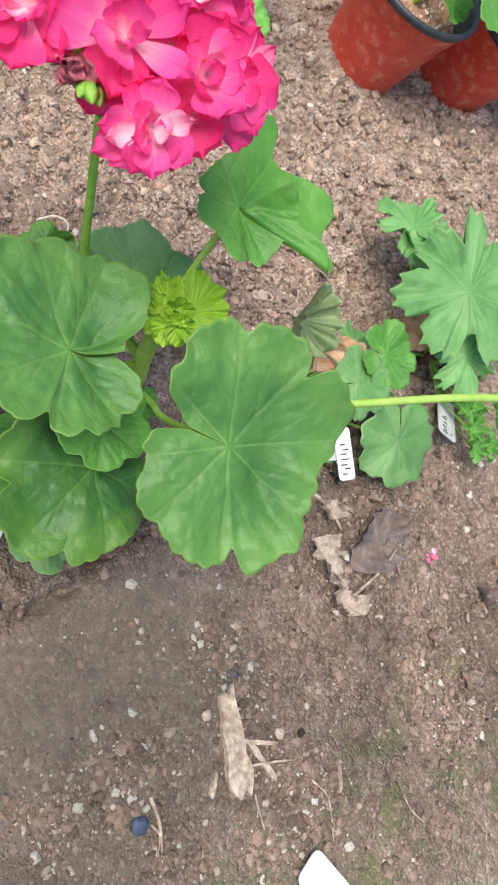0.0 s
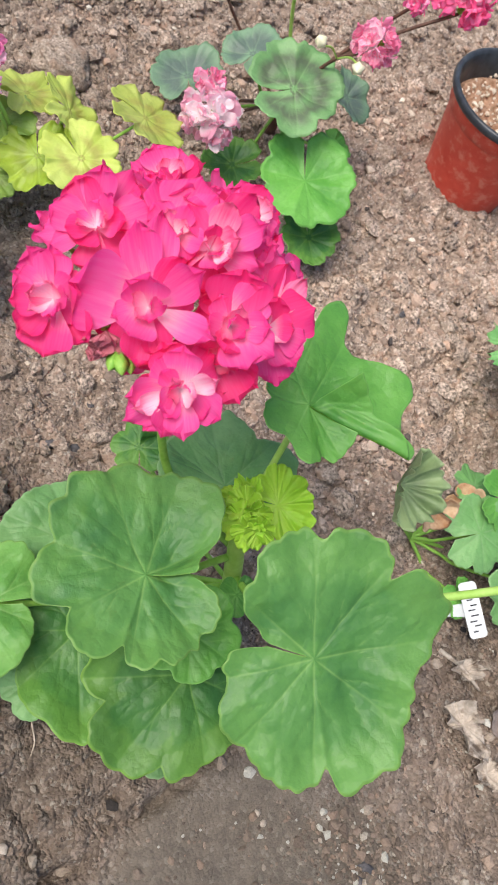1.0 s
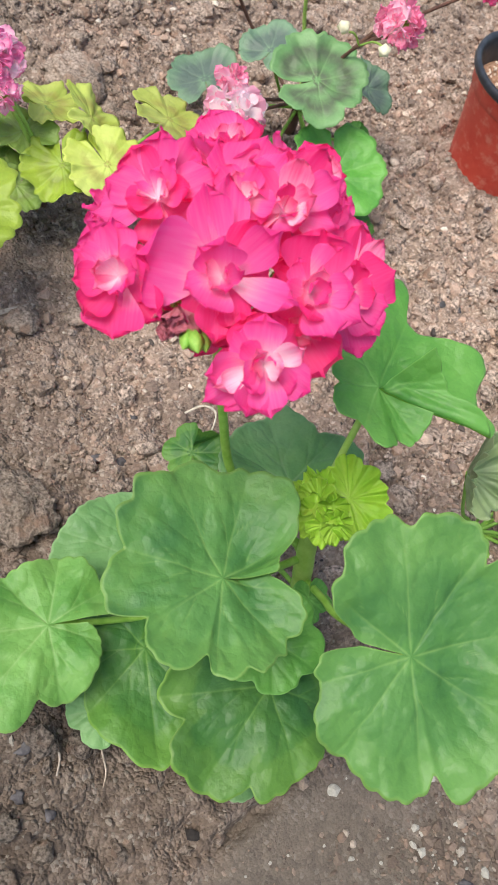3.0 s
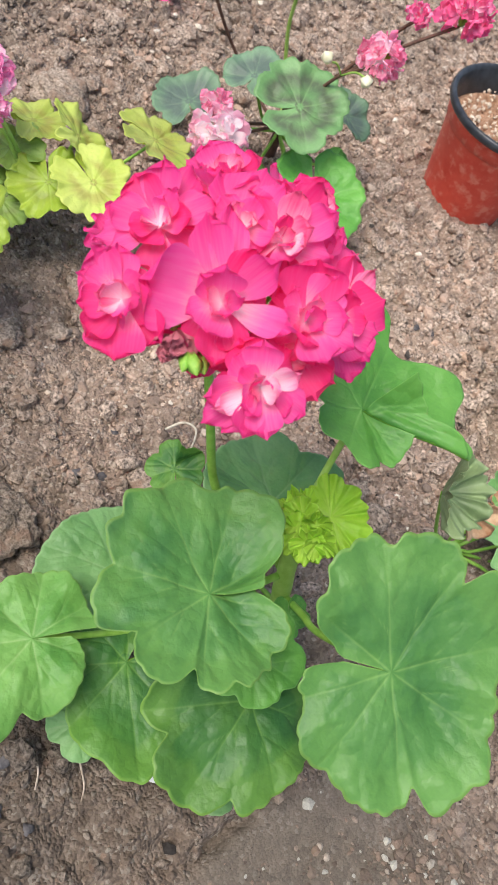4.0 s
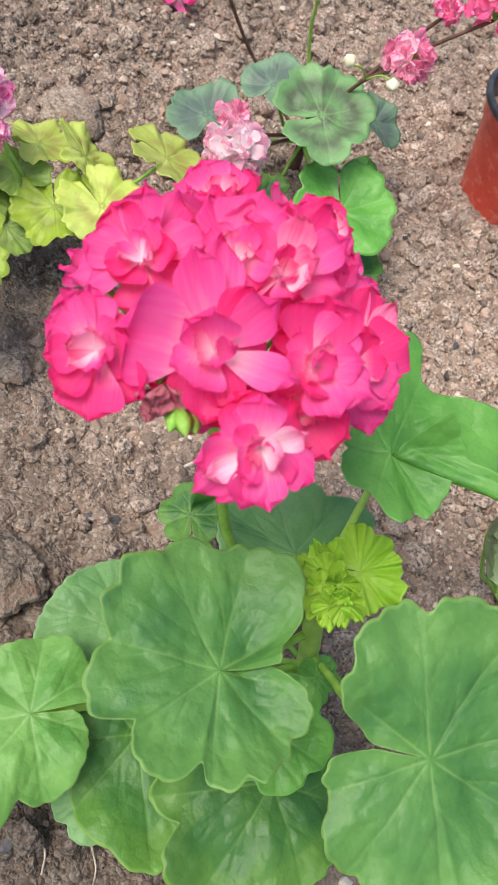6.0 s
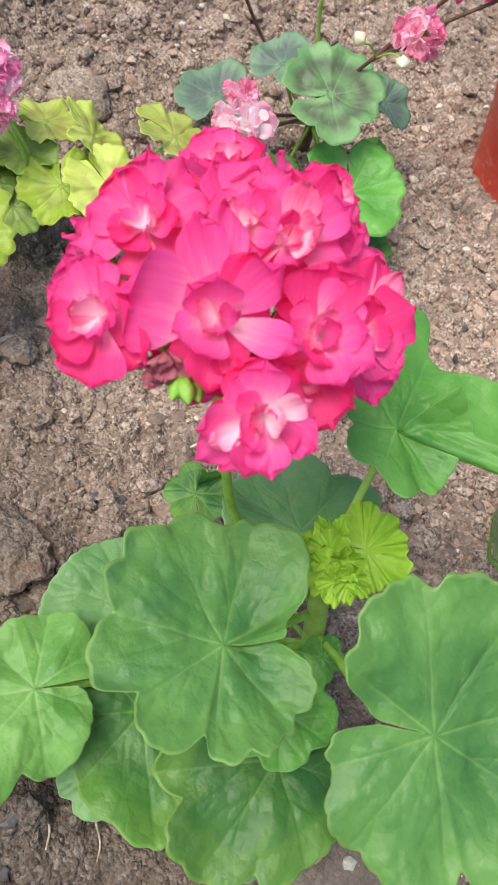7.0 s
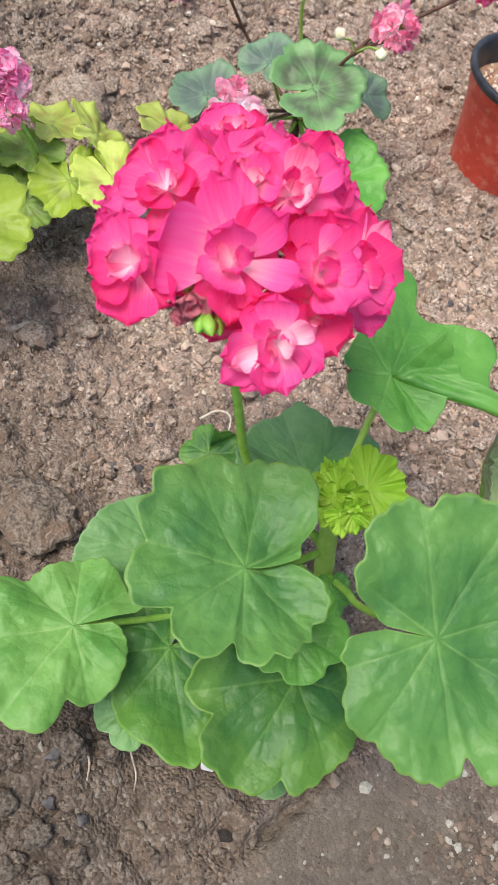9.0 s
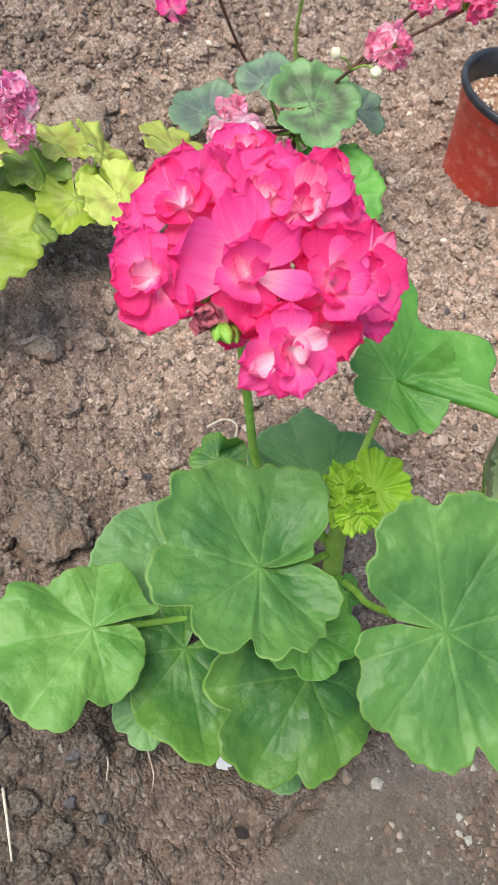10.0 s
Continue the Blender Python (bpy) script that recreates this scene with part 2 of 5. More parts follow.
GREY_GREEN = leaf_material("grey_green_leaf", rgb(108, 160, 90), rgb(128, 176, 108), rgb(86, 138, 76), rgb(146, 178, 124), rgb(168, 196, 146))
FADED = leaf_material("faded_leaf", rgb(132, 156, 108), rgb(152, 174, 126), rgb(106, 132, 88), rgb(164, 184, 138), rgb(196, 208, 166), zone=rgb(112, 126, 96), zone_at=(0.3, 0.5, 0.8), zone_amount=0.4)
BRIGHT = leaf_material("bright_leaf", rgb(96, 164, 66), rgb(118, 184, 82), rgb(76, 142, 60), rgb(140, 196, 104), rgb(150, 204, 112))
JAGGED = leaf_material("hairy_leaf", rgb(118, 178, 102), rgb(146, 200, 128), rgb(90, 154, 86), rgb(162, 206, 138), rgb(158, 208, 134), shine=0.6)
ZONED = leaf_material("zoned_leaf", rgb(122, 168, 106), rgb(142, 186, 124), rgb(102, 150, 92), rgb(144, 186, 120), rgb(130, 180, 110), zone=rgb(92, 92, 80), zone_at=(0.52, 0.66, 0.86), zone_amount=0.75)
ZONED_DARK = leaf_material("dark_zoned_leaf", rgb(120, 152, 122), rgb(138, 168, 136), rgb(98, 132, 106), rgb(146, 174, 140), rgb(132, 174, 118), zone=rgb(98, 112, 106), zone_at=(0.3, 0.6, 0.9))
YELLOW = leaf_material("yellow_green_leaf", rgb(200, 214, 104), rgb(216, 227, 130), rgb(180, 202, 84), rgb(218, 228, 124), rgb(228, 236, 128), zone=rgb(176, 160, 84), zone_at=(0.3, 0.45, 0.65), through_light=0.35, zone_amount=0.55)
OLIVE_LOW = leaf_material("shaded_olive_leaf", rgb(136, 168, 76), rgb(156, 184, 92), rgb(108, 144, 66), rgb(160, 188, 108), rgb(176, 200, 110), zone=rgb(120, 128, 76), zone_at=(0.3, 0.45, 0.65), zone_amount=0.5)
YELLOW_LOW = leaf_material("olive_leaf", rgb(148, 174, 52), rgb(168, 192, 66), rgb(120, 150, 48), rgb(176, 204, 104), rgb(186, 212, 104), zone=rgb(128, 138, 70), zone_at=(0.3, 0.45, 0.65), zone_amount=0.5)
STEM = plain_material("green_stem", rgb(124, 172, 64), rgb(150, 194, 88), 140.0, 0.5, 0.0002)
STALK = plain_material("pale_green_stalk", rgb(150, 190, 84), rgb(172, 208, 108), 140.0, 0.5, 0.0002)
BROWN_STALK = plain_material("brown_stalk", rgb(92, 66, 56), rgb(120, 90, 74), 160.0, 0.6, 0.0003)
PINK = petal_material("hot_pink_petal", rgb(255, 234, 242), rgb(253, 112, 190), rgb(251, 62, 158), rgb(253, 166, 206), 0.46, 0.5, spread=0.22)
DEEP_PINK = petal_material("deep_pink_petal", rgb(255, 206, 226), rgb(250, 80, 158), rgb(246, 42, 130), rgb(251, 130, 186), 0.38, 0.45, spread=0.4)
BLUSH = petal_material("blush_petal", rgb(255, 250, 252), rgb(253, 152, 192), rgb(251, 90, 150), rgb(255, 216, 230), 0.6, 0.35, spread=0.5)
PALE_PINK = petal_material("pale_pink_petal", rgb(255, 252, 251), rgb(255, 236, 240), rgb(251, 184, 208), rgb(255, 248, 248), 0.7, 0.5, spread=0.9)
MAUVE_PINK = petal_material("mixed_pink_petal", rgb(255, 250, 252), rgb(252, 200, 226), rgb(243, 138, 192), rgb(255, 232, 242), 0.55, 0.45, spread=1.1)
ROSE = petal_material("rose_petal", rgb(255, 248, 248), rgb(255, 198, 218), rgb(253, 142, 184), rgb(255, 232, 240), 0.5, 0.4, spread=0.8)
BRIGHT_ROSE = petal_material("bright_rose_petal", rgb(255, 246, 248), rgb(254, 152, 198), rgb(251, 96, 160), rgb(255, 212, 228), 0.5, 0.4, spread=0.8)
RED_PLASTIC = plain_material("red_brown_plastic", rgb(206, 72, 56), rgb(218, 88, 70), 60.0, 0.42, 0.0002, 0.4, rgb(220, 126, 108), 95.0)
BLACK_PLASTIC = plain_material("black_plastic", rgb(46, 49, 54), rgb(66, 70, 76), 120.0, 0.38, 0.0002, 0.5)
POT_MIX = plain_material("potting_mix", rgb(146, 110, 86), rgb(194, 158, 132), 260.0, 0.9, 0.003, 0.1)
PERLITE = plain_material("perlite", rgb(204, 182, 158), rgb(236, 224, 208), 500.0, 0.85, 0.0005, 0.2, by_island=0.3)
DEAD_WOOD = plain_material("weathered_wood", rgb(146, 132, 116), rgb(208, 194, 176), 160.0, 0.85, 0.0008, 0.1, rgb(142, 122, 104), 60.0)
DRY_LEAF = plain_material("dry_leaf", rgb(162, 150, 137), rgb(204, 191, 176), 160.0, 0.85, 0.0012, 0.1, rgb(112, 98, 86), 90.0)
DARK_DRY = plain_material("dark_dry_leaf", rgb(106, 98, 94), rgb(146, 134, 128), 180.0, 0.85, 0.0012, 0.1, rgb(122, 104, 92), 70.0)
RUST_LEAF = plain_material("rust_dry_leaf", rgb(164, 118, 84), rgb(208, 180, 146), 90.0, 0.8, 0.0006, 0.15)
WHITE_TAG = plain_material("white_plastic", rgb(206, 210, 210), rgb(224, 227, 226), 90.0, 0.35, 0.0001, 0.45)
INK = plain_material("black_ink", rgb(34, 34, 38), rgb(52, 52, 58), 300.0, 0.6, 0.0001)
DARK_STONE = plain_material("dark_stone", rgb(70, 68, 70), rgb(106, 102, 102), 220.0, 0.7, 0.0006, 0.3)
BLUE_STONE = plain_material("blue_grey_stone", rgb(58, 68, 90), rgb(84, 94, 116), 220.0, 0.7, 0.0004, 0.3)
PALE_STONE = plain_material("pale_stone", rgb(150, 138, 124), rgb(192, 178, 162), 260.0, 0.75, 0.0005, 0.3)
BROWN_STONE = plain_material("brown_clod", rgb(112, 96, 84), rgb(196, 174, 156), 420.0, 0.95, 0.003, 0.1, rgb(164, 134, 114), 80.0, patchy=True)
WHITE_ROOT = plain_material("pale_root", rgb(190, 180, 160), rgb(224, 216, 198), 300.0, 0.7, 0.0004, 0.2)
DARK_BUD = plain_material("withered_bud", rgb(214, 60, 92), rgb(250, 180, 190), 240.0, 0.6, 0.0005)
BUD_GREEN = plain_material("green_bud", rgb(120, 176, 64), rgb(156, 200, 92), 260.0, 0.5, 0.0003)
CREAM = plain_material("cream_bud", rgb(226, 222, 180), rgb(240, 236, 208), 260.0, 0.5, 0.0003)


# ---- builders ----
def mesh_of(name, verts, faces, smooth=True, colours=None):
    me = bpy.data.meshes.new(name)
    me.from_pydata([tuple(v) for v in verts], [], faces)
    if smooth:
        me.polygons.foreach_set("use_smooth", [True] * len(me.polygons))
    if colours is not None:
        at = me.color_attributes.new("tone", "FLOAT_COLOR", "POINT")
        at.data.foreach_set("color", np.asarray(colours, dtype=np.float32).ravel())
    me.update()
    return me


def part(name, data, material, parent=None, label="", m=None):
    """One mesh object, under a thing or a part where parent is given."""
    if isinstance(data, bmesh.types.BMesh):
        me = bpy.data.meshes.new(name)
        data.to_mesh(me)
        data.free()
        me.polygons.foreach_set("use_smooth", [True] * len(me.polygons))
        data = me
    if material and not data.materials:
        data.materials.append(material)
    ob = new(name, data)
    m = m if m is not None else Matrix()
    up = Matrix()
    if parent:
        ob.parent = parent
        up = parent.parent.matrix_basis @ parent.matrix_basis if parent.parent else parent.matrix_basis
    ob.matrix_basis = up.inverted() @ m
    if label:
        tagged(ob, label)
    return ob


def empty(name, label, category, group="", at=(0, 0, 0)):
    ob = new(name)
    ob.empty_display_size = 0.02
    ob.matrix_basis = Matrix.Translation(at)
    return tagged(ob, label, category, group)


def spline(points, n):
    """A smooth line through the points (Catmull-Rom), n samples a stretch."""
    p = [np.array(q, float) for q in points]
    p = [2 * p[0] - p[1]] + p + [2 * p[-1] - p[-2]]
    out = []
    for i in range(1, len(p) - 2):
        for k in range(n):
            t = k / n
            a, b, c, d = p[i - 1:i + 3]
            out.append(0.5 * (2 * b + (c - a) * t + (2 * a - 5 * b + 4 * c - d) * t * t + (3 * b - a - 3 * c + d) * t ** 3))
    out.append(p[-2])
    return np.array(out)


def tube(points, r0, r1, sides=10, n=8, knots=0.0, seed=0):
    """A round tapering tube along a smooth line, closed at both ends."""
    rnd = random.Random(seed)
    line = spline(points, n)
    verts, faces, up = [], [], np.array([0.31, 0.22, 0.92])
    for i, p in enumerate(line):
        d = line[min(i + 1, len(line) - 1)] - line[max(i - 1, 0)]
        d = d / np.linalg.norm(d)
        x = np.cross(d, up)
        x = x / np.linalg.norm(x)
        y = np.cross(d, x)
        k = i / (len(line) - 1)
        r = (r0 + (r1 - r0) * k) * (1 + knots * rnd.uniform(-1, 1))
        for j in range(sides):
            a = 2 * math.pi * j / sides
            verts.append(p + (x * math.cos(a) + y * math.sin(a)) * r)
    for i in range(len(line) - 1):
        for j in range(sides):
            a, b = i * sides + j, i * sides + (j + 1) % sides
            faces.append((a, b, b + sides, a + sides))
    last = (len(line) - 1) * sides
    faces.append(tuple(range(sides))[::-1])
    faces.append(tuple(range(last, last + sides)))
    return mesh_of("tube", verts, faces)


def leaf_mesh(outline, sinus, cup=0.0, wave=0.002, seed=0, lift=0.0, veins=7, fold=None, crenate=0.015, teeth=34, thickness=0.0007, n_ang=264, n_rad=26, ridge=0.0022, droop=0.0, overlap=0.0, notch=0.9, ruffle=0.0, sharp=False):
    """A lobed round leaf round its stalk's joint, in its own plane. outline: (degrees, millimetres) at tips and notches; sinus: the degrees at which
    it is slit to the joint; lift: how much the one side of the slit lies over the other; fold: (degrees of the crease, span of the lobe beyond it, degrees by which it is bent up)."""
    rnd = random.Random(seed)
    pts = sorted((((a - sinus) % 360), r / 1000) for a, r in outline)
    ang, rad = np.array([p[0] for p in pts]), np.array([p[1] for p in pts])
    dip = np.zeros(len(rad), bool)
    dip[1:-1] = (rad[1:-1] < rad[:-2]) & (rad[1:-1] < rad[2:])
    rad = np.where(dip, rad * notch, rad)
    s = np.linspace(0, 1, n_ang)
    lo, hi = max(1.5, ang[0] * 0.3), min(358.5, 360 - (360 - ang[-1]) * 0.3)
    if overlap:
        lo, hi = -overlap, 360 + overlap
    th = lo + (hi - lo) * s
    r = np.interp(th, np.concatenate([[lo], ang, [hi]]), np.concatenate([[rad[0] * 0.86], rad, [rad[-1] * 0.86]]))
    ker = np.exp(-np.linspace(-1.6, 1.6, 5) ** 2)
    ker /= ker.sum()
    r = np.convolve(np.pad(r, 2, mode="edge"), ker, mode="valid")
    ph = rnd.uniform(0, 3)
    jit = np.array([noise.noise((q * 9.0 + seed * 3.1, 0.3, 0.7)) for q in s])
    beat = np.abs(np.sin(math.pi * teeth * s + ph + 2.2 * jit))
    r = r * (1 + crenate * ((1 - beat) * 1.6 - 0.8 if sharp else beat * 1.4 - 1.0) + 0.012 * jit)
    R = float(np.mean(r))
    rho = np.linspace(0, 1, n_rad) ** 0.85
    T, P = np.meshgrid(np.radians(th), rho)
    RR = P * r[None, :]
    x, y = RR * np.cos(T), RR * np.sin(T)
    va = [lo + (hi - lo) * (i + 0.5 + rnd.uniform(-0.12, 0.12)) / veins for i in range(veins)]
    dist, main = np.full(x.shape, 1.0), np.full(x.shape, 1.0)
    for a in va:
        a0 = math.radians(a)
        along, off = x * math.cos(a0) + y * math.sin(a0), np.abs(-x * math.sin(a0) + y * math.cos(a0))
        d = np.where(along > 0, off, 1.0)
        main = np.minimum(main, d)
        dist = np.minimum(dist, d * (1 + 0.7 * P))
        for f0, da in ((0.34, 0.62), (0.46, -0.62), (0.66, 0.5)):
            f1 = (f0 + rnd.uniform(-0.05, 0.05)) * R
            bx, by, a1 = f1 * math.cos(a0), f1 * math.sin(a0), a0 + da * rnd.uniform(0.8, 1.2)
            u, v = x - bx, y - by
            al, of = u * math.cos(a1) + v * math.sin(a1), np.abs(-u * math.sin(a1) + v * math.cos(a1))
            dist = np.minimum(dist, np.where(al > 0, np.abs(of - 2.5 * al * al) * 2.4 + 0.03 * al, 1.0))
    vein = np.exp(-(dist / 0.0006) ** 2) * (1 - 0.8 * P)
    side = np.array([rnd.uniform(0.5, 1.5) for _ in range(veins + 1)])
    pleat = np.interp(th, [lo + (hi - lo) * (i / veins) for i in range(veins + 1)], side)[None, :]
    z = cup * P ** 2 + 0.62 * ridge * pleat * P * (1 - np.exp(-(main / (0.010 * R / 0.05)) ** 2)) - 0.0004 * np.exp(-(dist / 0.0016) ** 2) * np.clip(P * 6, 0, 1)
    w = sum(math.sin(1.3 * k + seed) * np.sin(np.radians(th) * k + seed * 1.7 * k) for k in (2, 3, 5)) / 1.6
    z = z + wave * P ** 2.2 * w[None, :]
    fine = np.array([[1.5 * noise.noise((px * 27 + seed, py * 27, 0.2)) + 0.5 * noise.noise((px * 62 + seed, py * 62, 1.2)) + 0.22 * noise.noise((px * 130 + seed, py * 130, 3.2)) for px, py in zip(rx, ry)] for rx, ry in zip(x, y)])
    z = z + 0.0042 * min(1.0, R / 0.045) * fine * np.clip(P * 3, 0, 1) - droop * np.abs(P) ** 3
    if ruffle:
        z = z + ruffle * P ** 2.5 * (np.sin(np.radians(th) * 11 + 5 * jit + seed) + 0.6 * np.sin(np.radians(th) * 19 + 7 * jit))[None, :]
    if lift:
        z = z + lift * P * (np.exp(-(s / 0.05) ** 2) - np.exp(-((1 - s) / 0.05) ** 2))[None, :]
    if fold:
        crease, span, bend = fold
        c0 = math.radians((crease - sinus) % 360)
        off = -x * math.sin(c0) + y * math.cos(c0)
        along = x * math.cos(c0) + y * math.sin(c0)
        rel = (T - c0 + math.pi) % (2 * math.pi) - math.pi
        inside = (rel > 0) & (rel < radians(span)) if span > 0 else (rel < 0) & (rel > radians(span))
        inside &= ((s < 0.5) if span < 0 else (s <= 1))[None, :]
        turn = radians(bend) * np.clip(np.abs(off) / 0.006, 0, 1)
        z = np.where(inside, z + np.abs(off) * np.sin(turn), z)
        off = np.where(inside, off * np.cos(turn), off)
        x, y = along * math.cos(c0) - off * math.sin(c0), along * math.sin(c0) + off * math.cos(c0)
    t0 = math.radians(sinus)
    X, Y = x * math.cos(t0) - y * math.sin(t0), x * math.sin(t0) + y * math.cos(t0)
    top = np.stack([X, Y, z], -1).reshape(-1, 3)
    body = thickness * (1 - 0.6 * P.reshape(-1, 1))
    verts = np.concatenate([top, top - np.array([[0, 0, 1.0]]) * body])
    N, faces = top.shape[0], []
    for i in range(n_rad - 1):
        for j in range(n_ang - 1):
            a, b, c, d = i * n_ang + j, i * n_ang + j + 1, (i + 1) * n_ang + j + 1, (i + 1) * n_ang + j
            faces.append((a, d, c, b))
            faces.append((a + N, b + N, c + N, d + N))
    o = (n_rad - 1) * n_ang
    faces += [(o + j, o + j + N, o + j + 1 + N, o + j + 1) for j in range(n_ang - 1)]
    col = np.zeros((N, 4))
    slit = np.clip(1 - RR * np.sin(np.radians(np.minimum(np.abs(th - th[0]), np.abs(th[-1] - th)).clip(0, 90)))[None, :] / 0.018, 0, 1) * (P > 0.12)
    col[:, 0], col[:, 1], col[:, 2], col[:, 3] = vein.ravel(), np.maximum(P, slit).ravel(), np.clip(0.5 + fine.ravel(), 0, 1), 1
    return mesh_of("leaf", verts, faces, True, np.concatenate([col, col]))


def round_outline(r, lobes, sinus, depth=0.14, seed=0, squash=1.0, pointed=False):
    """Edge of a leaf of even lobes: rounded lobes with narrow notches between them, or pointed ones."""
    rnd, out = random.Random(seed), []
    reach = [rnd.uniform(0.93, 1.07) for _ in range(lobes)]
    steps = 2 if pointed else 6
    for i in range(lobes * steps + 1):
        a, q = sinus + 10 + 340 * i / (lobes * steps), abs(math.sin(math.pi * i / steps))
        k = reach[min(i // steps, lobes - 1)] * (1 - depth * (1 - q ** 0.55))
        e = 1 - (1 - squash) * abs(math.sin(radians(a - sinus)))
        out.append((a, r * k * e * (0.84 if i in (0, lobes * steps) else 1)))
    return out


def tilt(at, normal=(0, 0, 1)):
    """A pose at a place whose up is the normal, with no turn of its own."""
    q = Vector((0, 0, 1)).rotation_difference(Vector(normal))
    return Matrix.Translation(at) @ q.to_matrix().to_4x4()


def add_leaf(plant, at, outline, sinus, normal=(0, 0, 1), material=None, label="", stalk_from=None, stalk_r=0.0018, stalk_mat=None, sag=0.012, under=None, **how):
    me = leaf_mesh(outline, sinus, **how)
    if under:
        me.materials.append(material or GREEN)
        me.materials.append(under)
        me.polygons.foreach_set("material_index", [1 if min(f.vertices) >= len(me.vertices) // 2 else 0 for f in me.polygons])
    lf = part("leaf", me, material or GREEN, plant, label, tilt(at, normal))
    if stalk_from is not None:
        p, q = np.array(stalk_from, float), np.array(at, float) - np.array(normal, float) / np.linalg.norm(normal) * 0.0028
        mid = p * 0.5 + q * 0.5 + np.array([0, 0, -sag])
        part("petiole", tube([p, p * 0.72 + q * 0.28 + np.array([0, 0, -sag * 0.5]), mid, q], stalk_r * 1.25, stalk_r), stalk_mat or STEM, plant)
    return lf


def petal_mesh(seed, curl=0.16, cup=0.22, ruffle=0.07, nu=13, nv=15):
    """A broad petal of unit length and width with a narrow claw, from its base along +y, its face to +z."""
    rnd = random.Random(seed)
    verts, cols, faces = [], [], []
    ph = [rnd.uniform(0, 6.3) for _ in range(4)]
    skew, bend, dip, broad = rnd.uniform(-0.08, 0.08), curl * rnd.uniform(-0.9, 1.3), rnd.choice((0.0, 0.0, 0.05, 0.09)), rnd.uniform(0.62, 0.74)
    for i in range(nv):
        v = i / (nv - 1)
        w = 0.09 + 0.41 * math.sin(min(v / broad, 1.0) * math.pi / 2) ** 1.7
        if v > broad:
            w *= math.sqrt(max(0.0, 1 - ((v - broad) / (1.0 - broad)) ** 2.2)) * 0.9 + 0.1
        for j in range(nu):
            u = -1 + 2 * j / (nu - 1)
            x = u * w + skew * v * v
            y = v - 0.16 * u * u * v ** 4 - dip * (1 - abs(u)) ** 2 * v ** 6 + 0.012 * math.sin(9 * u + ph[3]) * v ** 5
            z = bend * v * v - 0.10 * v * (1 - v) + cup * w * u * u * (1 - 0.5 * v)
            z += ruffle * v ** 2 * (0.8 * math.sin(2.6 * u + ph[0] + 2 * v) + 0.45 * math.sin(5.5 * u + ph[1]) * v + 0.25 * math.sin(10 * u + ph[2]) * v * v)
            verts.append((x, y, z))
            cols.append((0.5 + u * w, v, abs(u), 1))
    for i in range(nv - 1):
        for j in range(nu - 1):
            a = i * nu + j
            faces.append((a, a + 1, a + nu + 1, a + nu))
    return mesh_of("petal", verts, faces, True, cols)


def bud_mesh(length, radius, seed=0, rows=9, sides=10, ribs=5):
    """A pointed, ribbed bud from its base along +z."""
    rnd = random.Random(seed)
    verts, faces = [], []
    for i in range(rows):
        v = i / (rows - 1)
        r = radius * (math.sin(math.pi * min(v * 0.9 + 0.12, 1)) ** 0.8) + 0.0002
        for j in range(sides):
            a = 2 * math.pi * j / sides
            k = r * (1 + 0.16 * math.cos(ribs * a + v) + rnd.uniform(-0.05, 0.05))
            verts.append((k * math.cos(a), k * math.sin(a), length * v))
    for i in range(rows - 1):
        for j in range(sides):
            a, b = i * sides + j, i * sides + (j + 1) % sides
            faces.append((a, b, b + sides, a + sides))
    faces += [tuple(range(sides))[::-1], tuple(range((rows - 1) * sides, rows * sides))]
    return mesh_of("bud", verts, faces)


def frame_along(d, turn=0.0):
    """The turn that brings +z to d."""
    return Vector((0, 0, 1)).rotation_difference(Vector(d).normalized()).to_matrix().to_4x4() @ Matrix.Rotation(turn, 4, "Z")


PETALS = {}


def petals_for(material):
    """Nine petals of one colour."""
    if material.name not in PETALS:
        PETALS[material.name] = [petal_mesh(i * 7 + len(material.name)) for i in range(9)]
        for me in PETALS[material.name]:
            me.materials.append(material)
    return PETALS[material.name]


def add_petal(floret, at, d, turn, opening, length, width, material, rnd, roll=0.25):
    """One petal of a floret, turned round its axis and opened away from it (degrees), of that length and width (metres)."""
    m = (Matrix.Translation(at) @ frame_along(d) @ Matrix.Rotation(radians(turn), 4, "Z") @ Matrix.Rotation(radians(90 - opening), 4, "X")
         @ Matrix.Rotation(rnd.uniform(-roll, roll), 4, "Y") @ Matrix.Diagonal((width, length, length, 1)))
    p = new("petal", rnd.choice(petals_for(material)))
    p.parent = floret
    p.matrix_basis = m


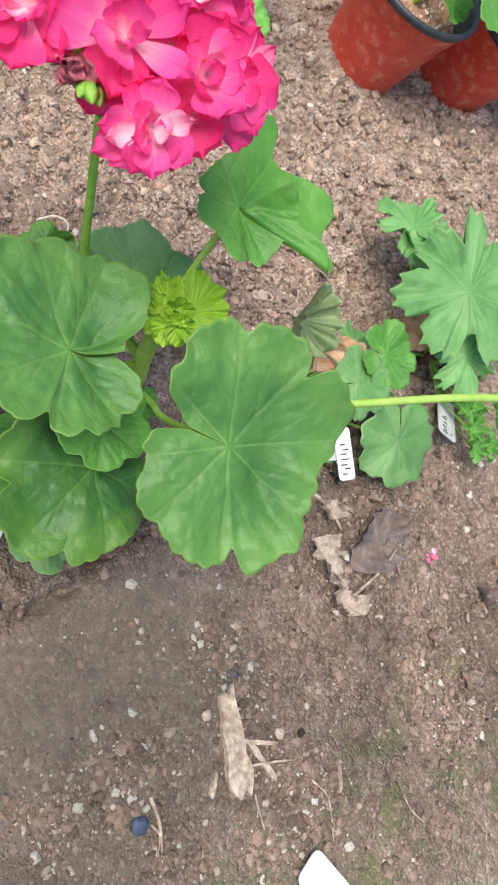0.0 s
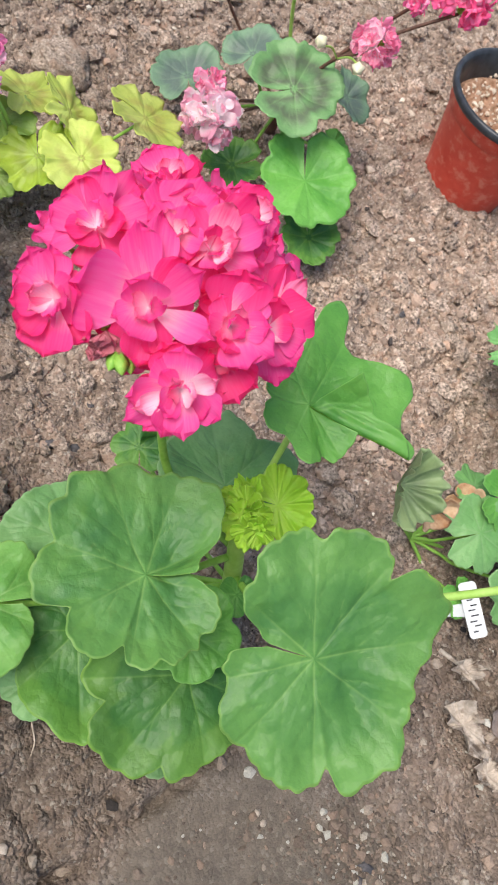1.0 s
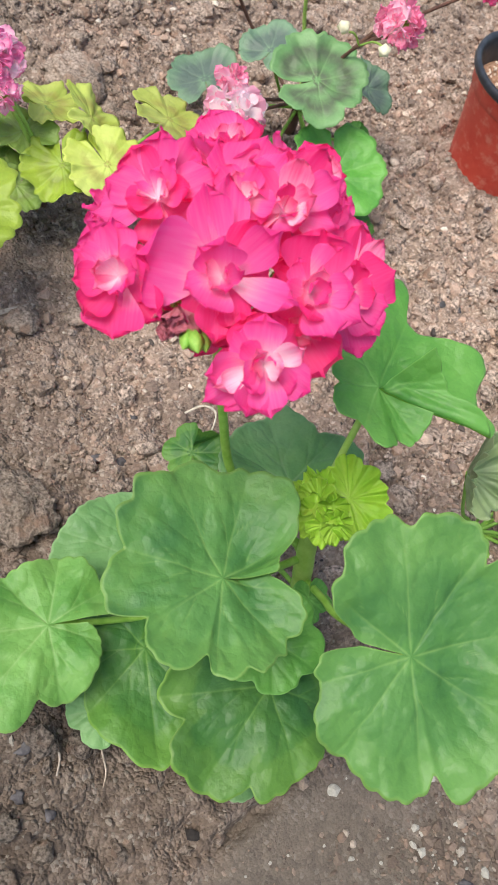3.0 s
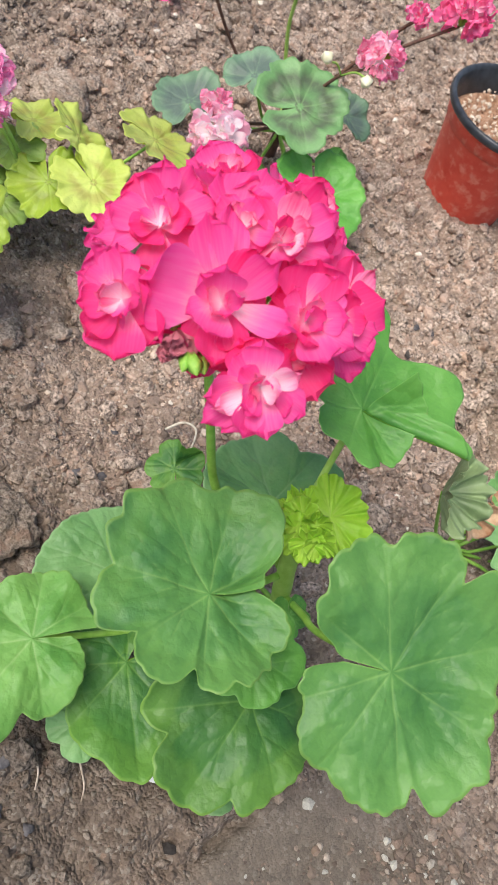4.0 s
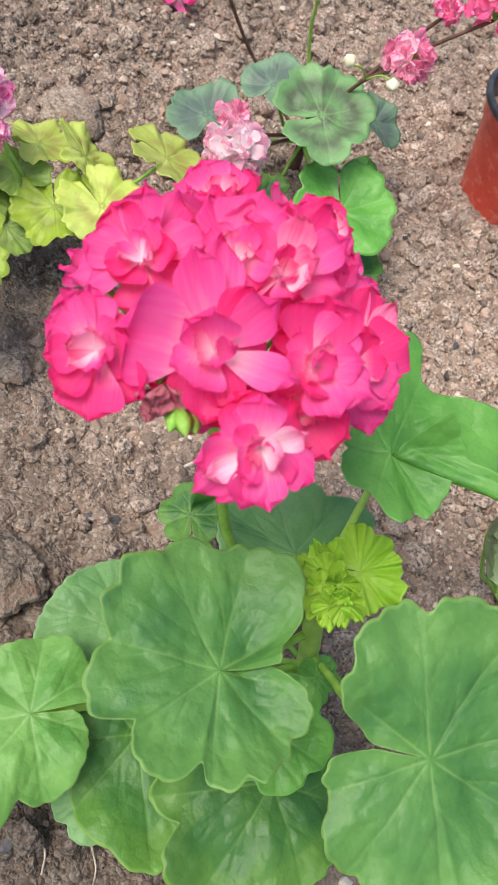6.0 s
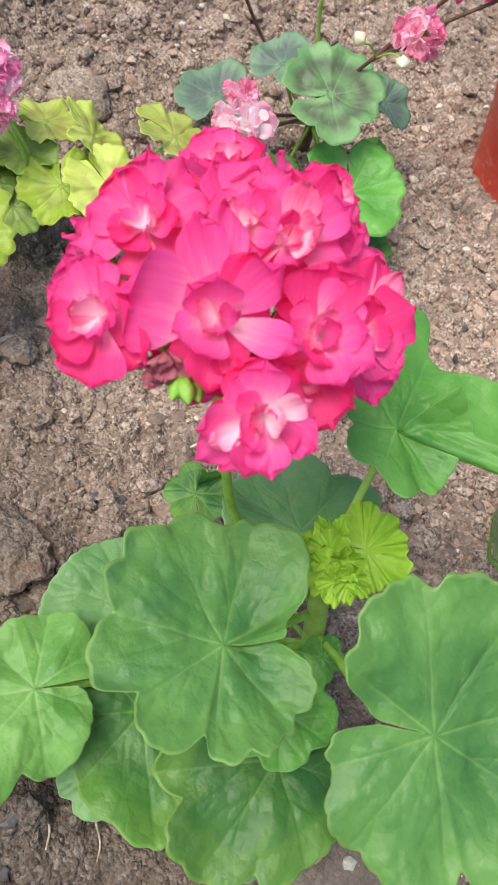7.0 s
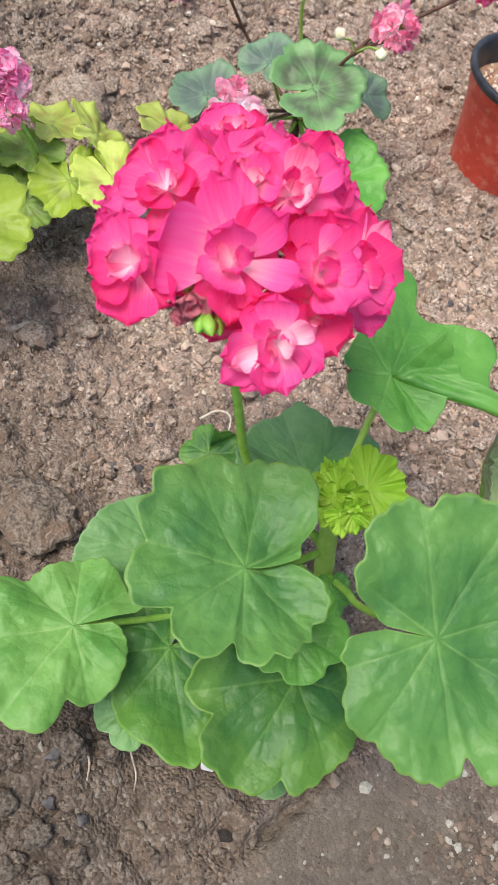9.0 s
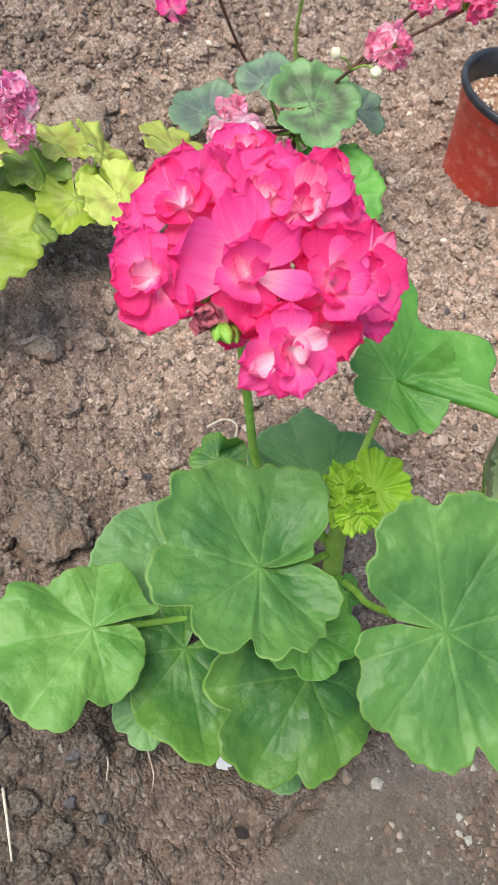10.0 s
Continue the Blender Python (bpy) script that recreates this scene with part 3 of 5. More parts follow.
def add_floret(plant, at, facing, size, material, rnd, whorls=((5, 76, 1.05), (4, 52, 0.86), (4, 26, 0.62)), joint=None, name="floret", label="", petals=()):
    """A half-double floret: a calyx on its thin stalk, whorls of petals opening round the axis, or single petals that are given
    by their turn and opening in degrees, length and width in millimetres, and tint."""
    d = Vector(facing).normalized()
    root = Vector(at) - d * 0.006
    pts = [joint if joint is not None else root - d * 0.02, (Vector(joint) * 0.4 + root * 0.6 + Vector((0, 0, -0.002))) if joint is not None else root - d * 0.01, root, Vector(at) - d * 0.002]
    fl = part(name, tube(pts, 0.0007, 0.0013, 7, 5), STEM, plant, label)
    for turn, opening, length, width, *tint in petals:
        add_petal(fl, at, d, turn, opening, length * 1.05 / 1000, width * 1.2 / 1000, (material, DEEP_PINK, BLUSH)[tint[0] if tint else 0], rnd)
    for n_p, open_deg, scale in whorls:
        spin = rnd.uniform(0, 360)
        for i in range(n_p):
            k = 0.024 * size * scale * rnd.uniform(0.74, 1.2)
            add_petal(fl, at, d, spin + 360 * i / n_p + rnd.uniform(-13, 13), open_deg + rnd.uniform(-28, 26), k, k * rnd.uniform(0.5, 0.78), material, rnd, 0.5)
    return fl


# ---- ground ----
def crust(x, y):
    """How far the soil is a smooth, washed-down crust (1) rather than crumbs (0)."""
    edge = x - (0.102 + 0.02 * noise.noise((x * 9, y * 14, 3.0)) - 0.25 * max(0.0, y - 0.31))
    k = min(1.0, max(0.0, edge / 0.012)) * min(1.0, max(0.0, (0.40 - y) / 0.08))
    k *= min(1.0, max(0.0, (y + 0.25) / 0.2), max(0.0, (0.9 - x) / 0.3))
    return k * (1 - 0.5 * min(1.0, max(0.0, (x - 0.2) / 0.06)))


def clods(x, y, per_metre, seed):
    """Rounded clods with creases between them, uneven in height, 0 to about 1."""
    wx, wy = x + 0.22 / per_metre * noise.noise((x * per_metre * 1.7, y * per_metre * 1.7, seed)), y + 0.22 / per_metre * noise.noise((x * per_metre * 1.7, y * per_metre * 1.7, seed + 5.0))
    dist, spots = noise.voronoi((wx * per_metre, wy * per_metre, seed))
    return max(0.0, 1.0 - dist[0] / 0.8) ** 0.6 * (0.35 + 0.65 * abs(noise.noise(spots[0] * 3.7)) * 2.0)


def height(x, y):
    c = crust(x, y)
    far = max(0.0, math.hypot(x + 0.1, y - 0.5) - 1.2)
    h = 0.010 * noise.noise((x * 4.2 + 7, y * 4.2, 0.0)) + 0.0055 * noise.noise((x * 15, y * 15, 1.0))
    rough = noise.fractal((x * 55, y * 55, 2.0), 0.7, 2.1, 4)
    h += (0.0055 + 0.003 * min(1.0, max(0.0, (y - 0.25) * 4))) * rough * (1 - 0.88 * c) * (1 - 0.55 * min(1.0, max(0.0, (x - 0.10) / 0.06)))
    clod = max(0.0, noise.noise((x * 34, y * 34, 5.0)) - 0.12)
    h += 0.009 * clod * (1 - c) * (0.5 + 0.9 * min(1.0, max(0.0, (y - 0.28) * 3)))
    lumpy = (1 - c) * min(1.0, max(0.12, 0.55 + 1.3 * noise.noise((x * 10, y * 10, 21.0)))) * (0.35 if x > 0.14 else 1.0) * min(1.0, max(0.3, (y - 0.1) * 6))
    lumpy *= min(1.0, max(0.0, math.hypot(x + 0.194, y - 0.803) / 0.02 - 2.2), max(0.0, math.hypot(x + 0.15, y - 0.926) / 0.02 - 2.2))
    h += 0.0085 * lumpy * clods(x, y, 62.0, 3.0) + 0.0042 * lumpy * clods(x, y, 150.0, 8.0) - 0.004 * lumpy
    crack_x = 0.100 + 0.013 * noise.noise((1.0, y * 26, 4.0)) + 0.004 * noise.noise((2.0, y * 90, 4.0))
    if 0.12 < y < 0.31:
        h -= 0.017 * math.exp(-((x - crack_x) / 0.0042) ** 2) * max(0.0, min(1.0, noise.noise((3.0, y * 22, 9.0)) + 0.65))
        h += 0.0015 * (1 - math.tanh((x - crack_x) / 0.006))
    for cx, cy, r, d in ((0.02, 0.31, 0.10, 0.004), (-0.30, 0.63, 0.07, -0.010), (-0.20, 0.79, 0.085, 0.006), (-0.13, 0.95, 0.085, 0.004)):
        h += d * math.exp(-((x - cx) ** 2 + (y - cy) ** 2) / (r * r))
    edge = max(0.0, -0.60 - x, x - 0.39, 0.08 - y, y - 1.10)
    return h / (1 + (edge / 0.03) ** 2) * (1.0 if far < 1 else 1 / far)


def build_ground():
    fx, fy = np.arange(-0.66, 0.44, 0.0026), np.arange(0.06, 1.16, 0.0026)
    grow = np.array([0.01, 0.03, 0.07, 0.15, 0.3, 0.6, 1.2, 2.5, 5, 12, 40])
    xs, ys = np.concatenate([fx[0] - grow[::-1], fx, fx[-1] + grow]), np.concatenate([fy[0] - grow[::-1], fy, fy[-1] + grow])
    verts = [(x, y, height(x, y)) for y in ys for x in xs]
    cols = [(crust(x, y), min(1.0, max(0.0, (x - 0.12) * 5), max(0.0, (0.9 - x) * 3)) * min(1.0, max(0.0, (0.75 - y) * 4), max(0.0, (y + 0.4) * 3)), 0, 1) for y in ys for x in xs]
    nx, ny = len(xs), len(ys)
    faces = [(j * nx + i, j * nx + i + 1, (j + 1) * nx + i + 1, (j + 1) * nx + i) for j in range(ny - 1) for i in range(nx - 1)]
    g = part("ground", mesh_of("ground", verts, faces, True, cols), SOIL)
    return tagged(g, "bare grey-brown garden soil, crumbly with a smooth crust", "ground", kind="structure")


ground = build_ground()


def ico(sub):
    b = bmesh.new()
    bmesh.ops.create_icosphere(b, subdivisions=sub, radius=1.0)
    v, f = np.array([tuple(p.co) for p in b.verts]), [tuple(p.index for p in q.verts) for q in b.faces]
    b.free()
    return v, f


BALLS = {1: ico(1), 2: ico(2)}
BALL_V, BALL_F = BALLS[1]


def scatter(name, count, place, size, material, label, category, seed, flat=0.7, smooth=False, shape=1, sunk=0.0):
    """Very many small irregular grains lying on the soil, as one mesh."""
    rs = np.random.RandomState(seed)
    ball_v, ball_f = BALLS[shape]
    verts, faces, done = [], [], 0
    while done < count:
        x, y, ok = place(rs)
        if not ok:
            continue
        r = size(rs, x, y)
        sc = r * rs.uniform(0.6, 1.3, 3) * np.array([1, 1, flat])
        a = rs.uniform(0, 6.28)
        if shape == 1:
            k = rs.uniform(0.62, 1.25, (len(ball_v), 1))
        else:
            w, ph = rs.normal(0, 2.6, (4, 3)), rs.uniform(0, 6.28, 4)
            k = (1 + 0.16 * np.sin(ball_v @ w.T + ph).sum(1) + rs.uniform(-0.09, 0.09, len(ball_v)))[:, None]
        v = ball_v * k * sc
        c, s = math.cos(a), math.sin(a)
        v = v @ np.array([[c, s, 0], [-s, c, 0], [0, 0, 1.0]])
        v += np.array([x, y, height(x, y) + r * flat * (rs.uniform(-0.1, 0.5) - sunk)])
        o = done * len(ball_v)
        verts.append(v)
        faces += [(q[0] + o, q[1] + o, q[2] + o) for q in ball_f]
        done += 1
    ob = part(name, mesh_of(name, np.concatenate(verts), faces, smooth), material)
    return tagged(ob, label, category, kind="stuff")


def anywhere(rs):
    x, y = rs.uniform(-0.66, 0.44), rs.uniform(0.08, 1.15)
    patch = noise.noise((x * 9, y * 9, 8.0)) + 0.8 * noise.noise((x * 34, y * 34, 28.0))
    keep = rs.uniform() > 0.72 * crust(x, y) and patch > rs.uniform(-0.55, 0.5)
    return x, y, keep and math.hypot(x + 0.2, y - 0.79) > 0.05


def crumb_size(rs, x, y):
    coarse = min(1.0, max(0.0, (y - 0.22) * 4)) * (1.0 if x < 0.14 else 0.4)
    k = 0.0006 + 0.0005 * coarse + (0.0007 + 0.0003 * coarse) * rs.pareto(2.4)
    return min(k, 0.0046) * (1.0 if crust(x, y) < 0.4 else 0.75)


scatter("soil_crumbs", 46000, anywhere, crumb_size, CRUMB, "loose brown crumbs and pale grit on soil", "soil crumbs", 4, 0.85)


def lump_place(rs):
    x, y = rs.uniform(-0.64, 0.40), rs.uniform(0.09, 1.12)
    keep = crust(x, y) < 0.3 and rs.uniform() < (0.12 if x > 0.14 else 1.0) and (noise.noise((x * 8, y * 8, 18.0)) > rs.uniform(-0.7, 0.5) or y > 0.45)
    return x, y, keep and math.hypot(x + 0.194, y - 0.803) > 0.06


scatter("soil_lumps", 7800, lump_place, lambda rs, x, y: min((0.0016 + 0.0012 * rs.pareto(1.9)) * (1.0 + 0.5 * min(1.0, max(0.0, (y - 0.42) * 6))), 0.0095), LUMP, "rough lumps of brown soil, lying close together", "soil lumps", 14, 0.85, False, 2, 0.12)


HEAPS = ((0.208, 0.189), (0.218, 0.22), (0.21, 0.172), (0.213, 0.245), (0.248, 0.312), (0.299, 0.33), (0.32, 0.332), (0.193, 0.318), (0.217, 0.334), (0.305, 0.478), (0.351, 0.477), (0.318, 0.287), (0.278, 0.23), (0.27, 0.30))


def on_strip(rs):
    if rs.uniform() < 0.42:
        cx, cy = HEAPS[rs.randint(len(HEAPS))]
        return cx + rs.normal(0, 0.014), cy + rs.normal(0, 0.014), True
    x, y = rs.uniform(0.12, 0.42), rs.uniform(0.12, 0.66)
    return x, y, (x < 0.325 or abs(y - 0.31) > 0.025) and noise.noise((x * 16, y * 16, 12.0)) + 0.5 * noise.noise((x * 50, y * 50, 3.0)) > rs.uniform(-0.45, 0.5) + 0.2 * crust(x, y)


scatter("grit", 5600, on_strip, lambda rs, x, y: min(0.0009 + 0.0007 * rs.pareto(2.0), 0.0038), GRIT, "pale and brown grit strewn over soil", "grit", 9, 0.75, False)


def stone(name, at, r, material, label, seed, flat=0.65, category="stone", sub=2, rough=0.34, sink=0.25, group=""):
    """A single rough stone or clod, sunk a little into the soil."""
    b = bmesh.new()
    bmesh.ops.create_icosphere(b, subdivisions=sub, radius=1.0)
    rnd = random.Random(seed)
    ax = (rnd.uniform(0.8, 1.25), rnd.uniform(0.7, 1.05), flat)
    for v in b.verts:
        k = 1 + rough * noise.noise(v.co * 1.3 + Vector((seed, 0, 0))) + rough * 0.6 * noise.noise(v.co * 3.4 + Vector((0, seed, 0))) + rough * 0.3 * noise.noise(v.co * 8 + Vector((0, 0, seed))) + rough * 0.2 * noise.noise(v.co * 19 + Vector((seed, 0, seed)))
        v.co = Vector((v.co.x * ax[0], v.co.y * ax[1], v.co.z * ax[2])) * k * r
    m = Matrix.Translation((at[0], at[1], height(*at) + r * flat * (1 - 2 * sink))) @ Matrix.Rotation(rnd.uniform(0, 6.3), 4, "Z")
    return tagged(part(name, b, material, m=m), label, category, group)


# ---- the large geranium ----
BASE = (0.030, 0.335, 0.0)
geranium = empty("geranium", "pink double geranium with large round green leaves", "plant", at=BASE)
CROWN = (0.002, 0.327, 0.112)
part("stem", tube([(0.034, 0.338, -0.008), (0.024, 0.335, 0.035), (0.012, 0.331, 0.075), CROWN, (-0.004, 0.327, 0.135)], 0.0066, 0.0044, 14, 8, 0.05), STALK, geranium)
KNOT = np.array((0.018, 0.333, 0.055))

add_leaf(geranium, (-0.003, 0.256, 0.1585), [(73, 25), (82, 37), (92, 43), (96, 47), (107, 55), (120, 53), (135, 51), (145, 48), (154, 53), (165, 55), (172, 52), (179, 55), (189, 58), (198, 54), (207, 56), (219, 47), (232, 52), (242, 54), (254, 53), (261, 43), (263, 39), (269, 44), (279, 48), (292, 48), (302, 43), (309, 35), (312, 42), (323, 46), (335, 42), (341, 45), (354, 42), (2, 43), (8, 39), (17, 41), (28, 40), (42, 33), (47, 28), (55, 22)],
         64, stalk_from=(0.006, 0.330, 0.09), lift=0.006, overlap=9, seed=1, wave=0.0025, cup=0.006, teeth=30, crenate=0.02, ridge=0.004, veins=8, notch=0.97)
add_leaf(geranium, (0.0725, 0.2985, 0.1705), [(218, 26), (211, 30), (206, 41), (198, 48), (184, 51), (180, 58), (164, 61), (154, 62), (145, 57), (142, 62), (130, 64), (119, 64), (111, 60), (105, 51), (102, 64), (97, 67), (87, 70), (78, 73), (71, 66), (67, 60), (62, 60), (49, 50), (40, 51), (21, 56), (10, 63), (358, 62), (344, 64), (340, 63), (336, 48), (331, 57), (321, 59), (304, 57), (290, 53), (278, 54), (266, 51), (253, 43), (242, 44), (231, 40), (225, 27)],
         221, (0.3, -0.36, 1), stalk_from=(0.014, 0.332, 0.07), seed=2, wave=0.003, cup=0.002, teeth=34, crenate=0.02, ridge=0.0045, veins=8, notch=0.97)
add_leaf(geranium, (-0.042, 0.1995, 0.082), [(53, 22), (38, 27), (20, 31), (355, 37), (340, 38), (326, 38), (319, 35), (315, 45), (311, 51), (301, 54), (287, 55), (272, 55), (255, 56), (234, 56), (213, 48), (204, 48), (196, 43), (190, 33), (178, 33), (151, 34), (134, 37), (121, 39), (100, 35), (79, 33), (68, 36)],
         61, material=PALE_GREEN, stalk_from=KNOT, seed=3, lift=0.003, wave=0.005, cup=-0.003, ridge=0.006, teeth=28, crenate=0.02, veins=7, notch=0.97)
add_leaf(geranium, (0.047, 0.265, 0.103), [(222, 50), (232, 54), (242, 55), (250, 49), (254, 46), (261, 56), (268, 60), (277, 59), (288, 59), (299, 57), (306, 52), (311, 46), (315, 54), (326, 50), (339, 46), (358, 42), (14, 40), (30, 37), (62, 32), (88, 26), (200, 44), (170, 36), (140, 28)],
         112, (0.2, -0.1, 1), material=GREEN_BACK, stalk_from=KNOT, seed=4, wave=0.004, cup=-0.002, ridge=0.006, teeth=30, crenate=0.02, notch=0.97)
add_leaf(geranium, (-0.007, 0.238, 0.060), [(264, 36), (279, 42), (293, 48), (310, 52), (321, 59), (332, 62), (338, 59), (352, 52), (10, 44), (40, 36), (200, 30), (238, 32), (160, 30)],
         100, material=GREEN_BACK, stalk_from=KNOT, seed=5, wave=0.003, ridge=0.004, teeth=26)
add_leaf(geranium, (-0.050, 0.262, 0.062), [(258, 48), (234, 46), (205, 42), (170, 40), (126, 40), (90, 36), (290, 44), (320, 36), (0, 30)],
         40, material=GREY_GREEN, stalk_from=KNOT, seed=6, wave=0.003, teeth=30)
add_leaf(geranium, (-0.027, 0.335, 0.120), [(141, 52), (158, 44), (171, 44), (198, 42), (230, 40), (124, 42), (112, 40), (98, 48), (78, 50), (66, 44), (40, 30), (265, 30)],
         330, (-0.15, 0.1, 1), material=GREY_GREEN, stalk_from=(0.01, 0.331, 0.085), seed=7, wave=0.003, ridge=0.004, teeth=32)
add_leaf(geranium, (-0.0311, 0.3658, 0.1895), [(301, 26), (287, 25), (275, 29), (261, 29), (247, 26), (238, 22), (213, 24), (190, 24), (171, 27), (149, 32), (138, 50), (133, 67), (126, 72), (120, 65), (116, 48), (106, 42), (95, 43), (85, 52), (78, 57), (72, 61), (66, 59), (58, 52), (40, 50), (33, 58), (25, 58), (14, 46), (2, 34), (349, 33), (338, 28), (333, 32), (318, 36), (309, 34)],
         352, material=BRIGHT, stalk_from=(0.0, 0.328, 0.105), stalk_mat=STALK, seed=8, wave=0.004, fold=(27, -72, 124), overlap=30, under=UNDERSIDE, ridge=0.004, teeth=30, notch=0.97)
# small leaf under the first one, and low leaves that peep out at the front
add_leaf(geranium, (0.030, 0.272, 0.122), round_outline(26, 5, 150, 0.1, 3), 150, (0.1, -0.1, 1), material=BRIGHT, stalk_from=KNOT, stalk_r=0.0014, seed=9, teeth=22, n_ang=150, n_rad=16)
add_leaf(geranium, (0.004, 0.210, 0.030), round_outline(22, 5, 60, 0.12, 4), 60, (0.1, -0.3, 1), material=GREY_GREEN, stalk_from=(0.026, 0.334, 0.02), stalk_r=0.0013, seed=10, teeth=20, n_ang=150, n_rad=16)
add_leaf(geranium, (0.064, 0.250, 0.045), round_outline(24, 6, 120, 0.12, 5), 120, (0.1, -0.2, 1), material=GREY_GREEN, stalk_from=(0.026, 0.334, 0.02), stalk_r=0.0014, seed=11, teeth=24, n_ang=160, n_rad=16)
add_leaf(geranium, (-0.084, 0.327, 0.066), round_outline(19, 5, 330, 0.12, 6), 330, (-0.2, -0.4, 1), material=GREEN_BACK, stalk_from=KNOT, stalk_r=0.0013, seed=12, teeth=18, n_ang=150, n_rad=16, fold=(70, 60, 70))
add_leaf(geranium, (0.026, 0.322, 0.080), round_outline(13, 5, 150, 0.16, 7), 150, (0.3, -0.2, 1), material=BRIGHT, stalk_from=(0.016, 0.332, 0.066), stalk_r=0.001, seed=13, teeth=14, n_ang=110, n_rad=12, sag=0.002)
# ruffled young leaves at the crown: one open fan, and a tuft of small crumpled ones
add_leaf(geranium, (-0.0005, 0.345, 0.140), round_outline(21, 8, 225, 0.05, 8), 225, (0.2, -0.4, 1), material=YOUNG, stalk_from=CROWN, stalk_r=0.0012, seed=14, veins=8, wave=0.002, cup=0.004, ridge=0.0012, ruffle=0.0019, crenate=0.035, teeth=20, n_ang=220, n_rad=18, sag=0.0)
r9 = random.Random(9)
for px, py, pz, r, turn in ((-0.008, 0.322, 0.154, 10, 20), (-0.003, 0.316, 0.151, 11, 100), (0.004, 0.316, 0.152, 10, 190), (0.000, 0.323, 0.158, 8, 260), (-0.014, 0.324, 0.148, 10, 320), (0.007, 0.320, 0.155, 9, 60), (-0.012, 0.329, 0.150, 9, 150)):
    out = Vector((px + 0.003, py - 0.329, 0.012)).normalized()
    add_leaf(geranium, (px, py, pz), round_outline(r, 5, turn, 0.1, turn), turn, (out.x + 0.15, out.y - 0.3, 0.9), material=YOUNG, stalk_from=CROWN, stalk_r=0.0009, seed=30 + turn, veins=5, wave=0.0025, cup=0.004 * r9.uniform(0.4, 1.3), ridge=0.0008,
             ruffle=0.0013, crenate=0.05, teeth=12, n_ang=120, n_rad=10, sag=0.0)

# the flower head: stalk, florets set over a dome, two withered and two green buds below
HUB = Vector((-0.079, 0.293, 0.217))
part("flower_stalk", tube([(0.004, 0.329, 0.098), (-0.026, 0.317, 0.108), (-0.049, 0.307, 0.130), (-0.066, 0.300, 0.175), HUB], 0.0026, 0.0021, 12, 8), STEM, geranium)
rnd = random.Random(11)


def bloom(at, facing, petals):
    """A floret of the large head, its outer petals given singly, with two or three short ones in its throat."""
    skirt = [(72 * i + rnd.uniform(-14, 14), rnd.uniform(106, 122), rnd.uniform(15, 20), rnd.uniform(11, 14), 1) for i in range(5)]
    throat = [(90 * i + rnd.uniform(-30, 30), rnd.uniform(22, 48), rnd.uniform(8, 12), rnd.uniform(4, 7), rnd.choice((0, 2, 2))) for i in range(4)]
    add_floret(geranium, at, facing, 0.5, PINK, rnd, whorls=(), joint=HUB, petals=[p if len(p) > 4 or rnd.random() > 0.22 else (*p, 1) for p in petals] + skirt + throat)


bloom((-0.0720, 0.2696, 0.2803), (0.27, -0.51, 0.82), [
    (128, 86, 28, 26), (50, 93, 34, 13), (67, 96, 30, 13), (-1, 80, 24, 12), (25, 93, 22, 11), (51, 43, 17, 13), (-146, 61, 16, 13), (166, 65, 15, 9), (-59, 76, 27, 10), (-137, 93, 21, 13, 1), (-160, 99, 20, 11, 1), (-104, 94, 18, 10, 1), (95, 55, 15, 9), (-30, 29, 14, 6)])
bloom((-0.1107, 0.2715, 0.2781), (-0.06, -0.52, 0.85), [
    (44, 77, 23, 14), (78, 74, 21, 13), (119, 72, 19, 12), (24, 87, 25, 13), (-14, 85, 22, 12), (-38, 66, 14, 10), (-158, 64, 10, 12), (149, 83, 23, 10), (166, 82, 19, 9), (165, 40, 13, 8), (12, 36, 13, 7), (3, 57, 15, 8)])
bloom((-0.0930, 0.2439, 0.2717), (0.12, -0.67, 0.73), [
    (83, 88, 20, 12), (55, 96, 18, 12), (113, 83, 17, 10), (5, 88, 12, 10), (150, 72, 15, 10), (-169, 86, 17, 11, 1), (-137, 94, 20, 20, 1), (-88, 92, 11, 11), (-115, 104, 18, 11, 1), (-91, 42, 12, 7), (84, 25, 12, 7, 2), (-34, 48, 11, 7), (135, 29, 12, 6, 2)])
bloom((-0.1184, 0.3091, 0.2806), (-0.14, -0.21, 0.97), [
    (80, 59, 14, 13), (31, 65, 13, 12), (-20, 77, 15, 11), (89, 77, 16, 11), (126, 80, 16, 12), (-128, 76, 11, 11), (-176, 60, 10, 10)])
bloom((-0.0913, 0.2925, 0.2869), (0.10, -0.32, 0.94), [
    (39, 75, 23, 21), (75, 77, 22, 13), (9, 82, 21, 11), (94, 67, 15, 10), (36, 33, 13, 8), (-55, 57, 13, 9), (-106, 70, 12, 11), (180, 42, 9, 8), (-97, 117, 27, 6, 1)])
bloom((-0.0793, 0.2990, 0.2908), (0.21, -0.27, 0.94), [
    (-25, 40, 14, 10, 2), (35, 66, 19, 10, 2), (23, 77, 27, 12), (-9, 77, 22, 11), (-49, 80, 18, 12), (-108, 67, 10, 10), (87, 78, 18, 8), (-69, 44, 12, 8, 2), (67, 27, 12, 6)])
bloom((-0.0897, 0.3288, 0.2839), (0.14, -0.01, 0.99), [
    (-7, 53, 10, 8, 2), (48, 63, 13, 11), (-74, 86, 12, 11), (82, 81, 14, 11)])
